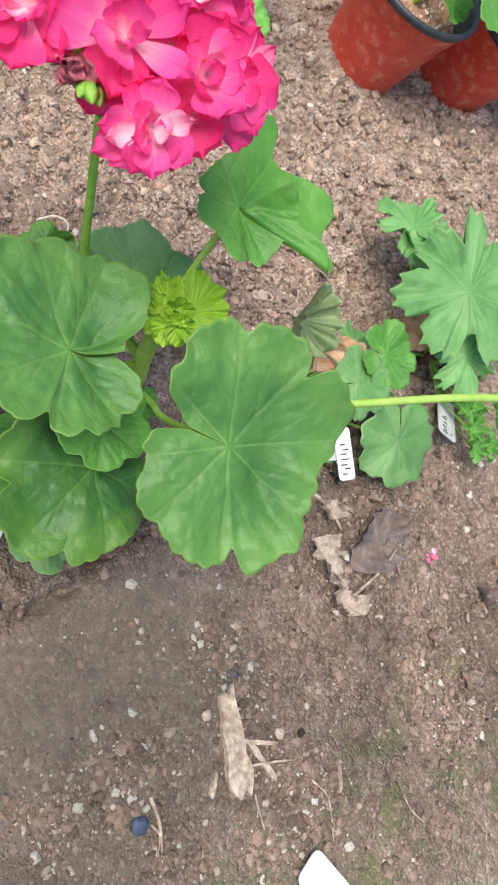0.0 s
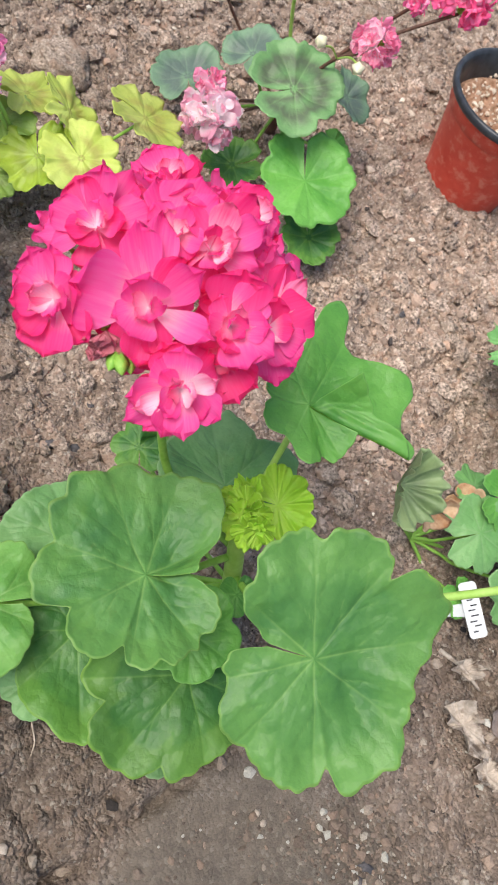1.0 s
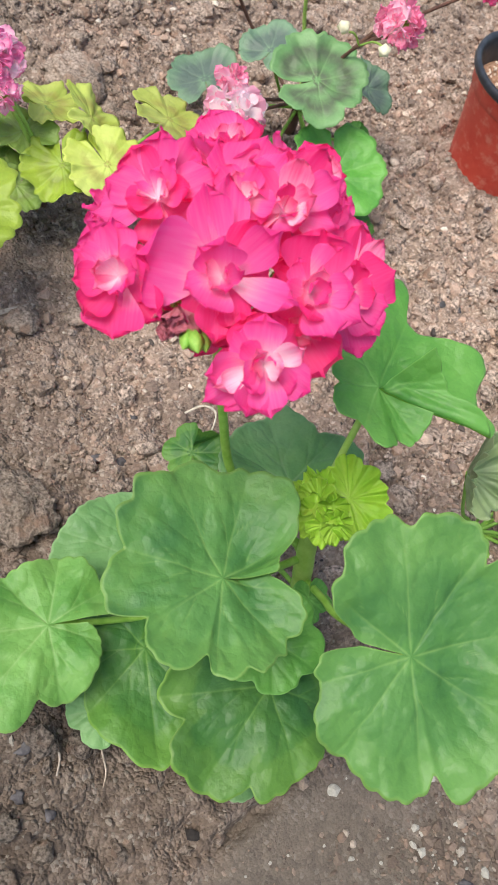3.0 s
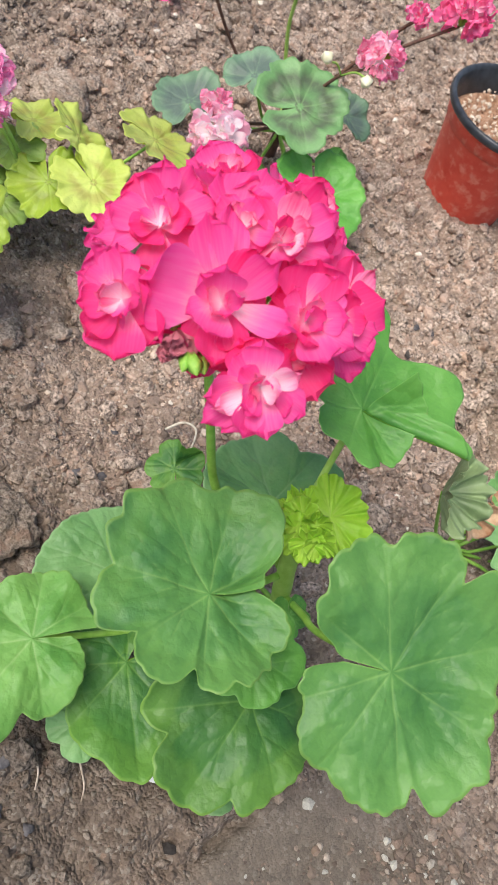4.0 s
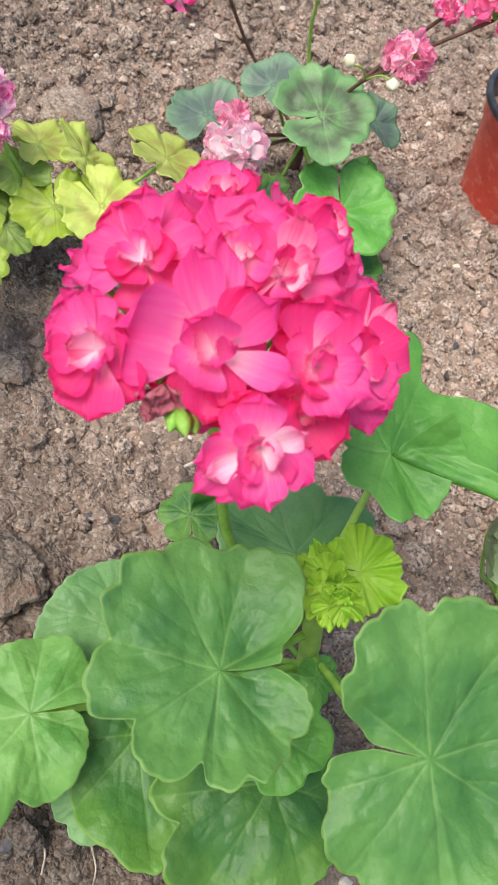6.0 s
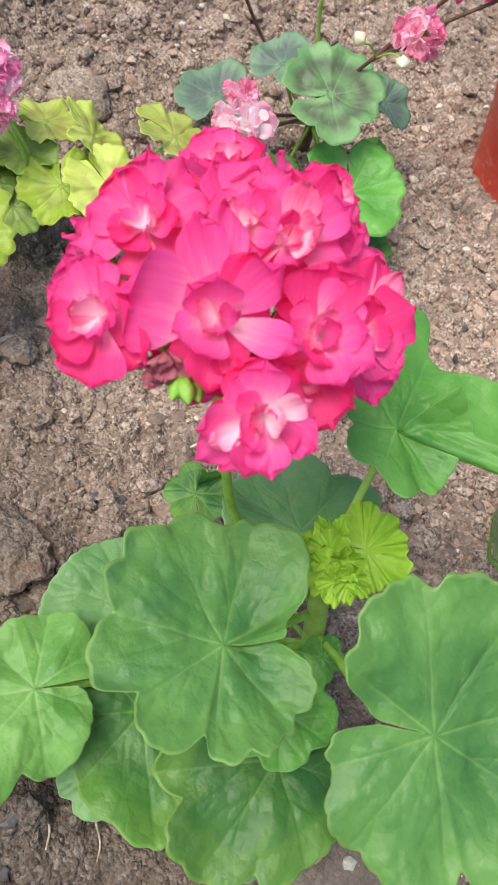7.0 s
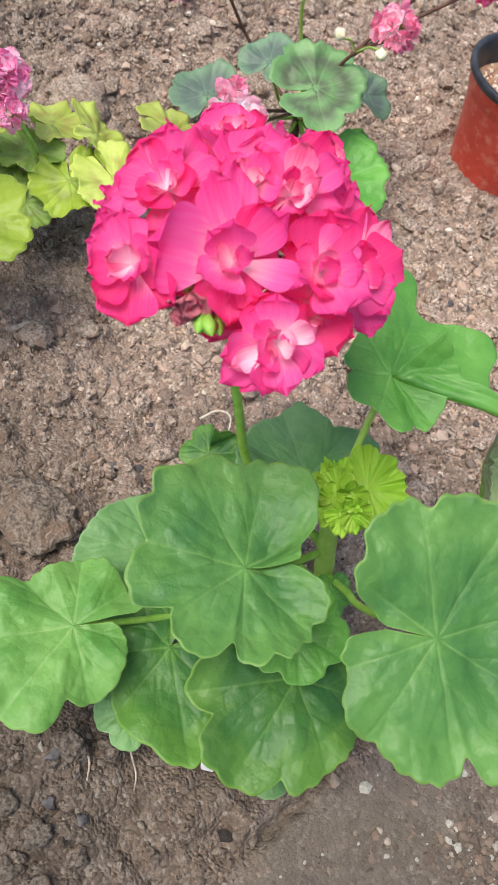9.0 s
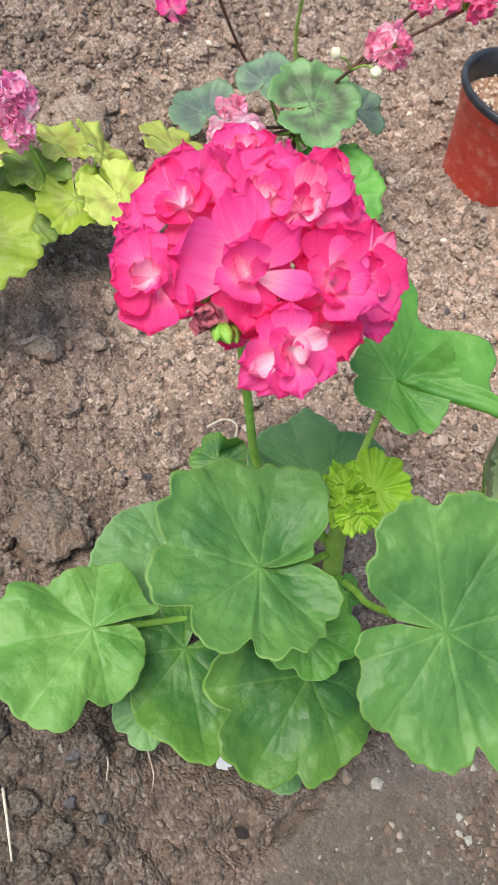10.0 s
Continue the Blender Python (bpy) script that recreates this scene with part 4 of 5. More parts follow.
bloom((-0.0520, 0.2927, 0.2821), (0.44, -0.32, 0.84), [
    (54, 88, 21, 21), (22, 85, 18, 14), (132, 77, 10, 10), (-99, 55, 17, 16), (-62, 57, 19, 12), (-145, 58, 13, 10), (-109, 79, 17, 12), (83, 92, 12, 11), (53, 36, 12, 6, 2), (110, 30, 10, 5), (-25, 62, 15, 10)])
bloom((-0.0492, 0.3141, 0.2714), (0.53, -0.11, 0.84), [
    (8, 64, 19, 18), (51, 87, 27, 13), (33, 78, 24, 8, 2), (-38, 60, 15, 15), (64, 98, 32, 11), (-111, 90, 22, 18), (-85, 76, 18, 13), (67, 54, 14, 9), (-15, 24, 12, 9)])
bloom((-0.0413, 0.2656, 0.2732), (0.47, -0.51, 0.72), [
    (55, 90, 16, 12), (157, 94, 19, 11), (107, 104, 14, 10), (-177, 86, 23, 10), (-161, 88, 20, 10), (-142, 82, 18, 10), (-117, 72, 18, 11), (-7, 62, 15, 8, 2), (-56, 79, 18, 11), (-83, 72, 14, 10), (-33, 23, 13, 8, 2), (108, 64, 11, 7), (177, 48, 13, 9), (89, 37, 12, 5, 2), (173, 80, 18, 7, 2), (-154, 53, 13, 7)])
bloom((-0.0472, 0.2881, 0.2676), (0.54, -0.36, 0.76), [
    (-88, 72, 18, 15, 1), (-108, 80, 13, 12, 1), (-57, 78, 18, 12, 1), (-141, 85, 8, 10, 1), (156, 105, 8, 9, 1)])
bloom((-0.0692, 0.2689, 0.2649), (0.32, -0.58, 0.75), [
    (-97, 76, 14, 9, 1), (-119, 71, 11, 8, 1), (140, 88, 19, 8, 1), (128, 82, 15, 8, 1)])
# florets round the far side of the head
for place, facing, size in (((-0.117, 0.322, 0.262), (-0.6, 0.45, 0.65), 0.85), ((-0.094, 0.338, 0.266), (-0.1, 0.6, 0.75), 0.85), ((-0.068, 0.338, 0.262), (0.35, 0.65, 0.6), 0.8), ((-0.130, 0.294, 0.258), (-0.85, 0.1, 0.5), 0.8),
                            ((-0.124, 0.268, 0.256), (-0.75, -0.4, 0.5), 0.75), ((-0.098, 0.318, 0.282), (-0.2, 0.25, 0.95), 0.85), ((-0.112, 0.300, 0.280), (-0.45, 0.1, 0.9), 0.8), ((-0.075, 0.318, 0.280), (0.2, 0.2, 0.95), 0.75)):
    add_floret(geranium, place, facing, size, PINK, rnd, joint=HUB, whorls=((6, 84, 1.0), (5, 58, 0.85), (4, 30, 0.65)))
for tip, d, k in (((-0.0751, 0.2557, 0.2685), (0.55, -0.55, 0.05), 0.44), ((-0.0753, 0.2547, 0.2660), (0.45, -0.5, -0.2), 0.40)):
    add_floret(geranium, tip, d, k, DARK_BUD, rnd, joint=HUB, whorls=((6, 30, 1.0), (5, 18, 0.9), (3, 6, 0.8)), name="withered_floret", label="withered dark red floret")
for tip, d, r in (((-0.065, 0.256, 0.2658), (0.8, -0.4, 0.05), 0.0026), ((-0.0669, 0.2562, 0.2642), (0.5, -0.7, 0.05), 0.0023), ((-0.0649, 0.2605, 0.2637), (0.85, -0.45, 0.0), 0.0022)):
    d, tip = Vector(d).normalized(), Vector(tip)
    part("bud_stalk", tube([HUB, (HUB + tip) / 2 + Vector((0, 0, 0.004)), tip], 0.0007, 0.0008, 6, 4), STEM, geranium)
    part("green_bud", bud_mesh(0.009, r, int(r * 1e5)), BUD_GREEN, geranium, m=Matrix.Translation(tip - d * 0.001) @ frame_along(d))

# a pale stalk that leans on the leaf from beside
leaning = empty("leaning_stalk", "pale green bare flower stalk leaning on a leaf", "stalk", at=(0.36, 0.72, 0.0))
part("stalk", tube([(0.079, 0.358, 0.178), (0.088, 0.374, 0.187), (0.123, 0.433, 0.22), (0.18, 0.52, 0.24), (0.29, 0.66, 0.17), (0.36, 0.72, -0.01)], 0.0021, 0.0024, 12, 8), STALK, leaning)

# ---- plant with zoned leaves and pink flowers ----
zoned = empty("zoned_geranium", "geranium with dark-zoned leaves and small pink flowers", "plant", at=(-0.32, 0.645, 0.0))
zb = (-0.32, 0.643, 0.02)
part("stem", tube([(-0.32, 0.645, -0.01), (-0.318, 0.640, 0.03), (-0.315, 0.632, 0.06)], 0.005, 0.004, 10, 5, 0.08), BROWN_STALK, zoned)
for at, r, sinus, nrm, mt, sq in (
        ((-0.273, 0.583, 0.105), 40, 250, (0.1, -0.25, 1), ZONED, 1.0), ((-0.330, 0.591, 0.085), 30, 300, (-0.2, -0.3, 1), ZONED_DARK, 0.9),
        ((-0.218, 0.573, 0.065), 42, 150, (0.2, -0.35, 1), BRIGHT, 0.95), ((-0.277, 0.665, 0.070), 28, 200, (0.5, 0.25, 1), ZONED_DARK, 0.8),
        ((-0.357, 0.556, 0.046), 33, 330, (-0.2, -0.3, 1), ZONED_DARK, 0.9), ((-0.252, 0.645, 0.040), 17, 200, (0.3, 0.2, 1), BRIGHT, 1.0),
        ((-0.188, 0.572, 0.030), 26, 160, (0.2, -0.2, 1), GREEN_BACK, 1.0), ((-0.275, 0.552, 0.030), 26, 60, (0.0, -0.3, 1), GREEN_BACK, 1.0),
        ((-0.300, 0.640, 0.080), 24, 250, (0.1, 0.4, 1), ZONED_DARK, 0.9)):
    add_leaf(zoned, at, round_outline(r, 7, sinus, 0.035, r, sq), sinus, nrm, mt, stalk_from=zb, stalk_r=0.0013, seed=r + 40, wave=0.003, cup=0.004, ridge=0.003, crenate=0.025, teeth=26, n_ang=150, n_rad=12)


def small_head(plant, centre, joint, size, material, n, seed, stalk_mat, label=""):
    """A small round head of double florets on its stalk."""
    r = random.Random(seed)
    for i in range(n):
        z = 1 - 1.5 * (i + 0.5) / n
        a = 2.4 * i + r.uniform(-0.3, 0.3)
        q = math.sqrt(max(0.0, 1 - z * z))
        d = Vector((q * math.cos(a), q * math.sin(a), z))
        add_floret(plant, Vector(centre) + d * size * 0.42, d, size / 0.024 * 0.68, material, r, whorls=((6, 72, 1.0), (5, 46, 0.85), (4, 20, 0.65)), joint=Vector(centre) - Vector((0, 0, size * 0.4)), label=label)
    part("flower_stalk", tube(joint + [Vector(centre) - Vector((0, 0, size * 0.4))], 0.0016, 0.0013, 8, 6), stalk_mat, plant)


small_head(zoned, (-0.284, 0.515, 0.085), [(-0.318, 0.640, 0.03), (-0.31, 0.58, 0.045), (-0.295, 0.535, 0.055)], 0.026, PALE_PINK, 9, 1, BROWN_STALK)
small_head(zoned, (-0.303, 0.524, 0.096), [(-0.318, 0.640, 0.03), (-0.316, 0.585, 0.05), (-0.308, 0.54, 0.07)], 0.015, ROSE, 7, 6, BROWN_STALK)
small_head(zoned, (-0.246, 0.612, 0.165), [(-0.316, 0.634, 0.05), (-0.29, 0.615, 0.09), (-0.27, 0.612, 0.13)], 0.019, ROSE, 9, 2, BROWN_STALK)
small_head(zoned, (-0.252, 0.642, 0.190), [(-0.285, 0.63, 0.11), (-0.27, 0.64, 0.15), (-0.258, 0.642, 0.175)], 0.011, BRIGHT_ROSE, 6, 8, BROWN_STALK)
small_head(zoned, (-0.239, 0.684, 0.192), [(-0.316, 0.634, 0.05), (-0.285, 0.63, 0.11), (-0.262, 0.655, 0.15)], 0.023, BRIGHT_ROSE, 10, 3, BROWN_STALK)
for at, d in (((-0.268, 0.585, 0.150), (-0.3, -0.5, 0.6)), ((-0.238, 0.592, 0.158), (0.5, -0.6, 0.1))):
    part("flower_bud", bud_mesh(0.010, 0.0042, 5), CREAM, zoned, m=Matrix.Translation(at) @ frame_along(d))
    part("bud_stalk", tube([(-0.27, 0.612, 0.13), (np.array(at) + np.array((-0.27, 0.612, 0.13))) / 2 + np.array((0, 0, 0.004)), at], 0.0008, 0.0009, 6, 4), STALK, zoned)

part("flower_stalk", tube([(-0.320, 0.642, 0.02), (-0.365, 0.640, 0.035), (-0.390, 0.622, 0.065), (-0.398, 0.589, 0.115), (-0.396, 0.53, 0.20), (-0.39, 0.49, 0.26)], 0.0016, 0.0013, 8, 6), BROWN_STALK, zoned, "thin brown flower stalk")
part("flower_stalk", tube([(-0.320, 0.646, 0.02), (-0.360, 0.680, 0.03), (-0.374, 0.672, 0.08), (-0.368, 0.655, 0.13), (-0.35, 0.61, 0.21)], 0.0019, 0.0015, 8, 6), STALK, zoned, "green flower stalk")

# ---- yellow-green plant ----
lime = empty("lime_geranium", "geranium with yellow-green leaves and a pink flower head", "plant", at=(-0.335, 0.39, 0.0))
lb = (-0.335, 0.39, 0.012)
part("stem", tube([(-0.335, 0.39, -0.01), (-0.334, 0.389, 0.02), (-0.336, 0.39, 0.045)], 0.0045, 0.0035, 10, 5, 0.08), BROWN_STALK, lime)
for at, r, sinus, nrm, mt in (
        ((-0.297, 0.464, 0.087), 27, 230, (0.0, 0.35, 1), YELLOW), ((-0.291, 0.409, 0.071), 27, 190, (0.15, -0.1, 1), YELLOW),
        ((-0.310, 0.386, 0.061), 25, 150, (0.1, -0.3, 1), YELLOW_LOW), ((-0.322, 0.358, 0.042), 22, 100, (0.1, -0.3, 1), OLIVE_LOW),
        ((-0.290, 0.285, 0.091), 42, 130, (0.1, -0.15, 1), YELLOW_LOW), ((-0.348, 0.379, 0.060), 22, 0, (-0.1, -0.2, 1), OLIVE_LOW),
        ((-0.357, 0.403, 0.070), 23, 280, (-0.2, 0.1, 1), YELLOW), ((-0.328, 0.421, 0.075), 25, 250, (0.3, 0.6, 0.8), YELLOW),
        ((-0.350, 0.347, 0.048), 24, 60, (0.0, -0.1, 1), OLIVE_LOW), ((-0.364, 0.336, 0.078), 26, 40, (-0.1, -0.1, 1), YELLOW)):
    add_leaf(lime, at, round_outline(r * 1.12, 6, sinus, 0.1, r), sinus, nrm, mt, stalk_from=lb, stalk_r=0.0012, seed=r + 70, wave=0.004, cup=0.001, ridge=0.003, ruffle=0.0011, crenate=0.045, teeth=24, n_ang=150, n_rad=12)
small_head(lime, (-0.362, 0.364, 0.114), [(-0.335, 0.39, 0.03), (-0.34, 0.382, 0.06), (-0.352, 0.37, 0.09)], 0.021, MAUVE_PINK, 11, 4, STALK)
small_head(lime, (-0.343, 0.360, 0.102), [(-0.335, 0.39, 0.03), (-0.338, 0.38, 0.055), (-0.342, 0.37, 0.08)], 0.013, MAUVE_PINK, 7, 12, STALK)

# ---- small plants beside the large one ----
curled = empty("small_geranium", "small geranium with grey-green curled leaves", "plant", at=(0.055, 0.49, 0.0))
cb = (0.06, 0.495, 0.01)
for at, r, sinus, nrm, mt, how in (
        ((0.026, 0.447, 0.104), 28, 250, (0.35, -0.25, 0.8), FADED, dict(cup=0.012, ridge=0.004, ruffle=0.003, fold=(130, 175, 52))), ((0.077, 0.548, 0.065), 27, 230, (0.2, -0.2, 1), BRIGHT, dict(cup=0.003)),
        ((0.084, 0.514, 0.058), 30, 250, (0.2, -0.3, 1), GREY_GREEN, dict(cup=-0.002)), ((0.140, 0.536, 0.042), 39, 150, (0.35, -0.25, 1), GREY_GREEN, dict(cup=-0.004, ridge=0.006)),
        ((0.115, 0.550, 0.035), 20, 200, (0.2, 0.2, 1), BRIGHT, {}), ((0.055, 0.545, 0.045), 18, 300, (-0.1, 0.2, 1), GREY_GREEN, {}),
        ((0.115, 0.492, 0.022), 16, 180, (0.3, -0.1, 1), BRIGHT, {})):
    add_leaf(curled, at, round_outline(r, 7, sinus, 0.09, r), sinus, nrm, mt, stalk_from=cb, stalk_r=0.0012, seed=r + 90, wave=0.003, crenate=0.035, teeth=24, n_ang=150, n_rad=12, **how)
add_leaf(curled, (0.050, 0.478, 0.075), round_outline(15, 4, 60, 0.1, 2), 60, (0.8, -0.3, 0.5), RUST_LEAF, "withered rust-brown leaf", stalk_from=cb, stalk_r=0.001, seed=3, cup=0.008, wave=0.004, n_ang=100, n_rad=10)
add_leaf(curled, (0.062, 0.530, 0.045), round_outline(15, 4, 200, 0.1, 2), 200, (-0.2, -0.5, 0.8), RUST_LEAF, "withered pale brown leaf", stalk_from=cb, stalk_r=0.001, seed=4, cup=0.006, wave=0.004, n_ang=100, n_rad=10)

hairy = empty("jagged_geranium", "geranium with jagged, hairy light green leaves", "plant", at=(0.10, 0.655, 0.0))
hb = (0.10, 0.655, 0.01)
part("stem", tube([(0.10, 0.655, -0.01), (0.098, 0.653, 0.03), (0.096, 0.652, 0.055)], 0.005, 0.004, 10, 5, 0.1), BROWN_STALK, hairy)
for at, r, sinus, nrm in (((0.066, 0.642, 0.092), 64, 330, (0.15, -0.3, 1)), ((0.030, 0.664, 0.066), 46, 300, (-0.05, 0.15, 1)), ((0.088, 0.700, 0.070), 52, 270, (0.2, 0.1, 1)), ((-0.004, 0.656, 0.066), 36, 330, (-0.25, 0.0, 1)),
                          ((0.112, 0.640, 0.060), 38, 10, (0.4, -0.3, 1))):
    add_leaf(hairy, at, round_outline(r * 1.02, 7, sinus, 0.3, r), sinus, nrm, JAGGED, stalk_from=hb, stalk_r=0.0016, seed=r, wave=0.008, cup=-0.002, ridge=0.006, ruffle=0.003, sharp=True, crenate=0.075, teeth=37, n_ang=300, n_rad=14, notch=0.86)
add_leaf(hairy, (0.075, 0.632, 0.03), round_outline(18, 4, 60, 0.1, 2), 60, (-0.2, -0.7, 0.6), RUST_LEAF, "withered pale brown leaf", stalk_from=hb, stalk_r=0.001, seed=14, cup=0.006, wave=0.004, n_ang=100, n_rad=10)
for i in range(7):
    a = 0.9 * i
    at = (0.174 + 0.02 * math.cos(a), 0.645 + 0.022 * math.sin(a), 0.028 + 0.006 * (i % 3))
    add_leaf(hairy, at, round_outline(15, 6, 40 * i, 0.5, i, 1.0, True), 40 * i, (0.3 * math.cos(a), 0.3 * math.sin(a), 1), BRIGHT, stalk_from=hb, stalk_r=0.0009, seed=i, crenate=0.12, sharp=True, ruffle=0.002, teeth=18, n_ang=130, n_rad=10, cup=0.004)


# ---- pots ----
def lathe(profile, sides=64):
    verts, faces = [], []
    for r, z in profile:
        for j in range(sides):
            a = 2 * math.pi * j / sides
            verts.append((r * math.cos(a), r * math.sin(a), z))
    for i in range(len(profile) - 1):
        for j in range(sides):
            a, b = i * sides + j, i * sides + (j + 1) % sides
            faces.append((a, b, b + sides, a + sides))
    return mesh_of("lathe", verts, faces)


def make_pot(at, lean, seed):
    pot = empty("plant_pot", "red plastic plant pot with black inside and rim", "plant pot", "plant pots", at)
    m = Matrix.Translation(at) @ Euler((radians(lean[0]), radians(lean[1]), 0)).to_matrix().to_4x4()
    top = 0.105
    part("body", lathe([(0.002, -0.012), (0.038, -0.012), (0.0415, -0.009), (0.0435, 0.01), (0.0555, top - 0.024), (0.0562, top - 0.0225), (0.0575, top - 0.0215), (0.0605, top - 0.002), (0.0600, top), (0.0590, top)]), RED_PLASTIC, pot, m=m)
    part("rim", lathe([(0.0602, top - 0.006), (0.0632, top - 0.0055), (0.0642, top - 0.003), (0.0638, top + 0.0005), (0.0618, top + 0.002), (0.0596, top + 0.0012), (0.0580, top - 0.002), (0.0545, top - 0.022), (0.0425, 0.01), (0.041, 0.0)]), BLACK_PLASTIC, pot, "black rolled rim and inner wall", m)
    fill = empty("potting_soil", "light brown potting mix with white perlite in a pot", "soil", "pot fillings", at)
    rings = [(0.0548 * k / 14, 0.083 + 0.003 * math.sin(k * 1.7)) for k in range(15)][::-1]
    part("soil", lathe(rings, 40), POT_MIX, fill, m=m)
    rs, vs, fs = np.random.RandomState(seed), [], []
    for i in range(230):
        a, q, r = rs.uniform(0, 6.28), 0.052 * math.sqrt(rs.uniform()), 0.0011 + 0.0008 * rs.pareto(3)
        v = BALL_V * rs.uniform(0.75, 1.2, (len(BALL_V), 1)) * min(r, 0.0035) + np.array([q * math.cos(a), q * math.sin(a), 0.0845 + rs.uniform(0, 0.0015)])
        vs.append(v)
        fs += [(f[0] + i * len(BALL_V), f[1] + i * len(BALL_V), f[2] + i * len(BALL_V)) for f in BALL_F]
    part("perlite", mesh_of("perlite", np.concatenate(vs), fs, False), PERLITE, fill, "white perlite grains", m)
    return pot


make_pot((-0.194, 0.803, 0.0), (2, -3), 1)
make_pot((-0.150, 0.926, -0.004), (-2, 3), 2)
seedling = empty("potted_geranium", "young geranium with light green leaves in a pot", "plant", at=(-0.195, 0.80, 0.085))
part("stem", tube([(-0.195, 0.80, 0.08), (-0.194, 0.80, 0.10), (-0.190, 0.802, 0.12)], 0.004, 0.003, 10, 5, 0.08), STEM, seedling)
for at, r, sinus, nrm, mt in (((-0.150, 0.822, 0.146), 46, 210, (0.15, -0.1, 1), BRIGHT), ((-0.215, 0.835, 0.125), 20, 300, (-0.1, -0.2, 1), BRIGHT), ((-0.165, 0.80, 0.115), 18, 180, (0.4, -0.2, 1), BRIGHT), ((-0.20, 0.81, 0.11), 12, 270, (0.1, -0.5, 0.8), YOUNG)):
    add_leaf(seedling, at, round_outline(r, 6, sinus, 0.12, r), sinus, nrm, mt, stalk_from=(-0.192, 0.801, 0.11), stalk_r=0.0015, seed=r, cup=0.004, wave=0.004, crenate=0.04, teeth=24, n_ang=150, n_rad=14, sag=0.0)


# ---- labels, litter, stones ----
def make_tag(top, foot, width, label, bars, up=(0, 0, 1), name="plant_tag", peg=None):
    """A thin plastic tag with rounded corners, its back to the soil, and bars for the handwriting."""
    top, foot = Vector(top), Vector(foot)
    d = (top - foot)
    L = d.length
    d.normalize()
    side = d.cross(Vector(up)).normalized()
    nrm = side.cross(d)
    m = Matrix(((side.x, d.x, nrm.x, foot.x), (side.y, d.y, nrm.y, foot.y), (side.z, d.z, nrm.z, foot.z), (0, 0, 0, 1)))
    tag = empty(name, label, "label", at=foot)
    w, c, out = width / 2, width * 0.22, []
    for cx, cy, a0 in ((w - c, L - c, 0), (-w + c, L - c, 90), (-w + c, c, 180), (w - c, c, 270)):
        out += [(cx + c * math.cos(radians(a0 + q)), cy + c * math.sin(radians(a0 + q))) for q in (0, 22, 45, 68, 90)]
    n, verts = len(out), [(x, y, 0.0004) for x, y in out] + [(x, y, -0.0004) for x, y in out]
    faces = [tuple(range(n)), tuple(range(2 * n - 1, n - 1, -1))] + [(i, i + n, (i + 1) % n + n, (i + 1) % n) for i in range(n)]
    part("plate", mesh_of("plate", verts, faces, False), WHITE_TAG, tag, m=m)
    if peg:
        mid, peg = (top + foot) / 2, Vector(peg)
        run = peg - mid
        across = run.cross(nrm).normalized() * width * 0.42
        corners = [mid - across, mid + across, peg + across * 0.4, peg - across * 0.4]
        verts = [q - nrm * 0.0005 for q in corners] + [q - nrm * 0.0013 for q in corners]
        part("peg", mesh_of("peg", verts, [(0, 1, 2, 3), (7, 6, 5, 4), (0, 4, 5, 1), (1, 5, 6, 2), (2, 6, 7, 3), (3, 7, 4, 0)], False), WHITE_TAG, tag)
    for bx, by, bw, bh in bars:
        b = bmesh.new()
        bmesh.ops.create_cube(b, size=1.0, matrix=Matrix.Translation((bx * width, by * L, 0.0006)) @ Matrix.Diagonal((bw * width * 0.8, bh * L * 0.45, 0.0003, 1)))
        part("writing", b, INK, tag, m=m)
    return tag


make_tag((0.107, 0.4945, 0.036), (0.1445, 0.4835, 0.0255), 0.0125, "white plastic plant tag with black handwriting", [(-0.1, 0.12, 0.35, 0.05), (0.1, 0.22, 0.5, 0.05), (-0.1, 0.30, 0.5, 0.05), (0.05, 0.40, 0.55, 0.05), (-0.05, 0.50, 0.5, 0.05), (0.1, 0.58, 0.45, 0.05), (-0.05, 0.68, 0.4, 0.05)], (0.35, -0.6, 0.7), peg=(0.106, 0.466, -0.004))
make_tag((0.164, 0.6043, 0.028), (0.1394, 0.6562, 0.004), 0.021, "white plastic plant tag with faded handwriting", [(0.12, 0.93, 0.35, 0.05), (0.1, 0.87, 0.2, 0.06), (0.16, 0.80, 0.3, 0.05), (-0.2, 0.9, 0.12, 0.04), (0.1, 0.70, 0.25, 0.05), (0.15, 0.60, 0.35, 0.05), (0.05, 0.54, 0.2, 0.05)], (0.1, -0.25, 1))
make_tag((0.338, 0.302, 0.006), (0.42, 0.318, 0.004), 0.026, "white plastic plant tag lying on soil", [(-0.15, 0.75, 0.2, 0.05), (0.1, 0.62, 0.25, 0.04)], (0, 0, 1))
make_tag((0.044, 0.240, 0.012), (0.054, 0.229, 0.002), 0.009, "white plastic plant tag half hidden under leaves", [], (0.3, -0.5, 0.8))


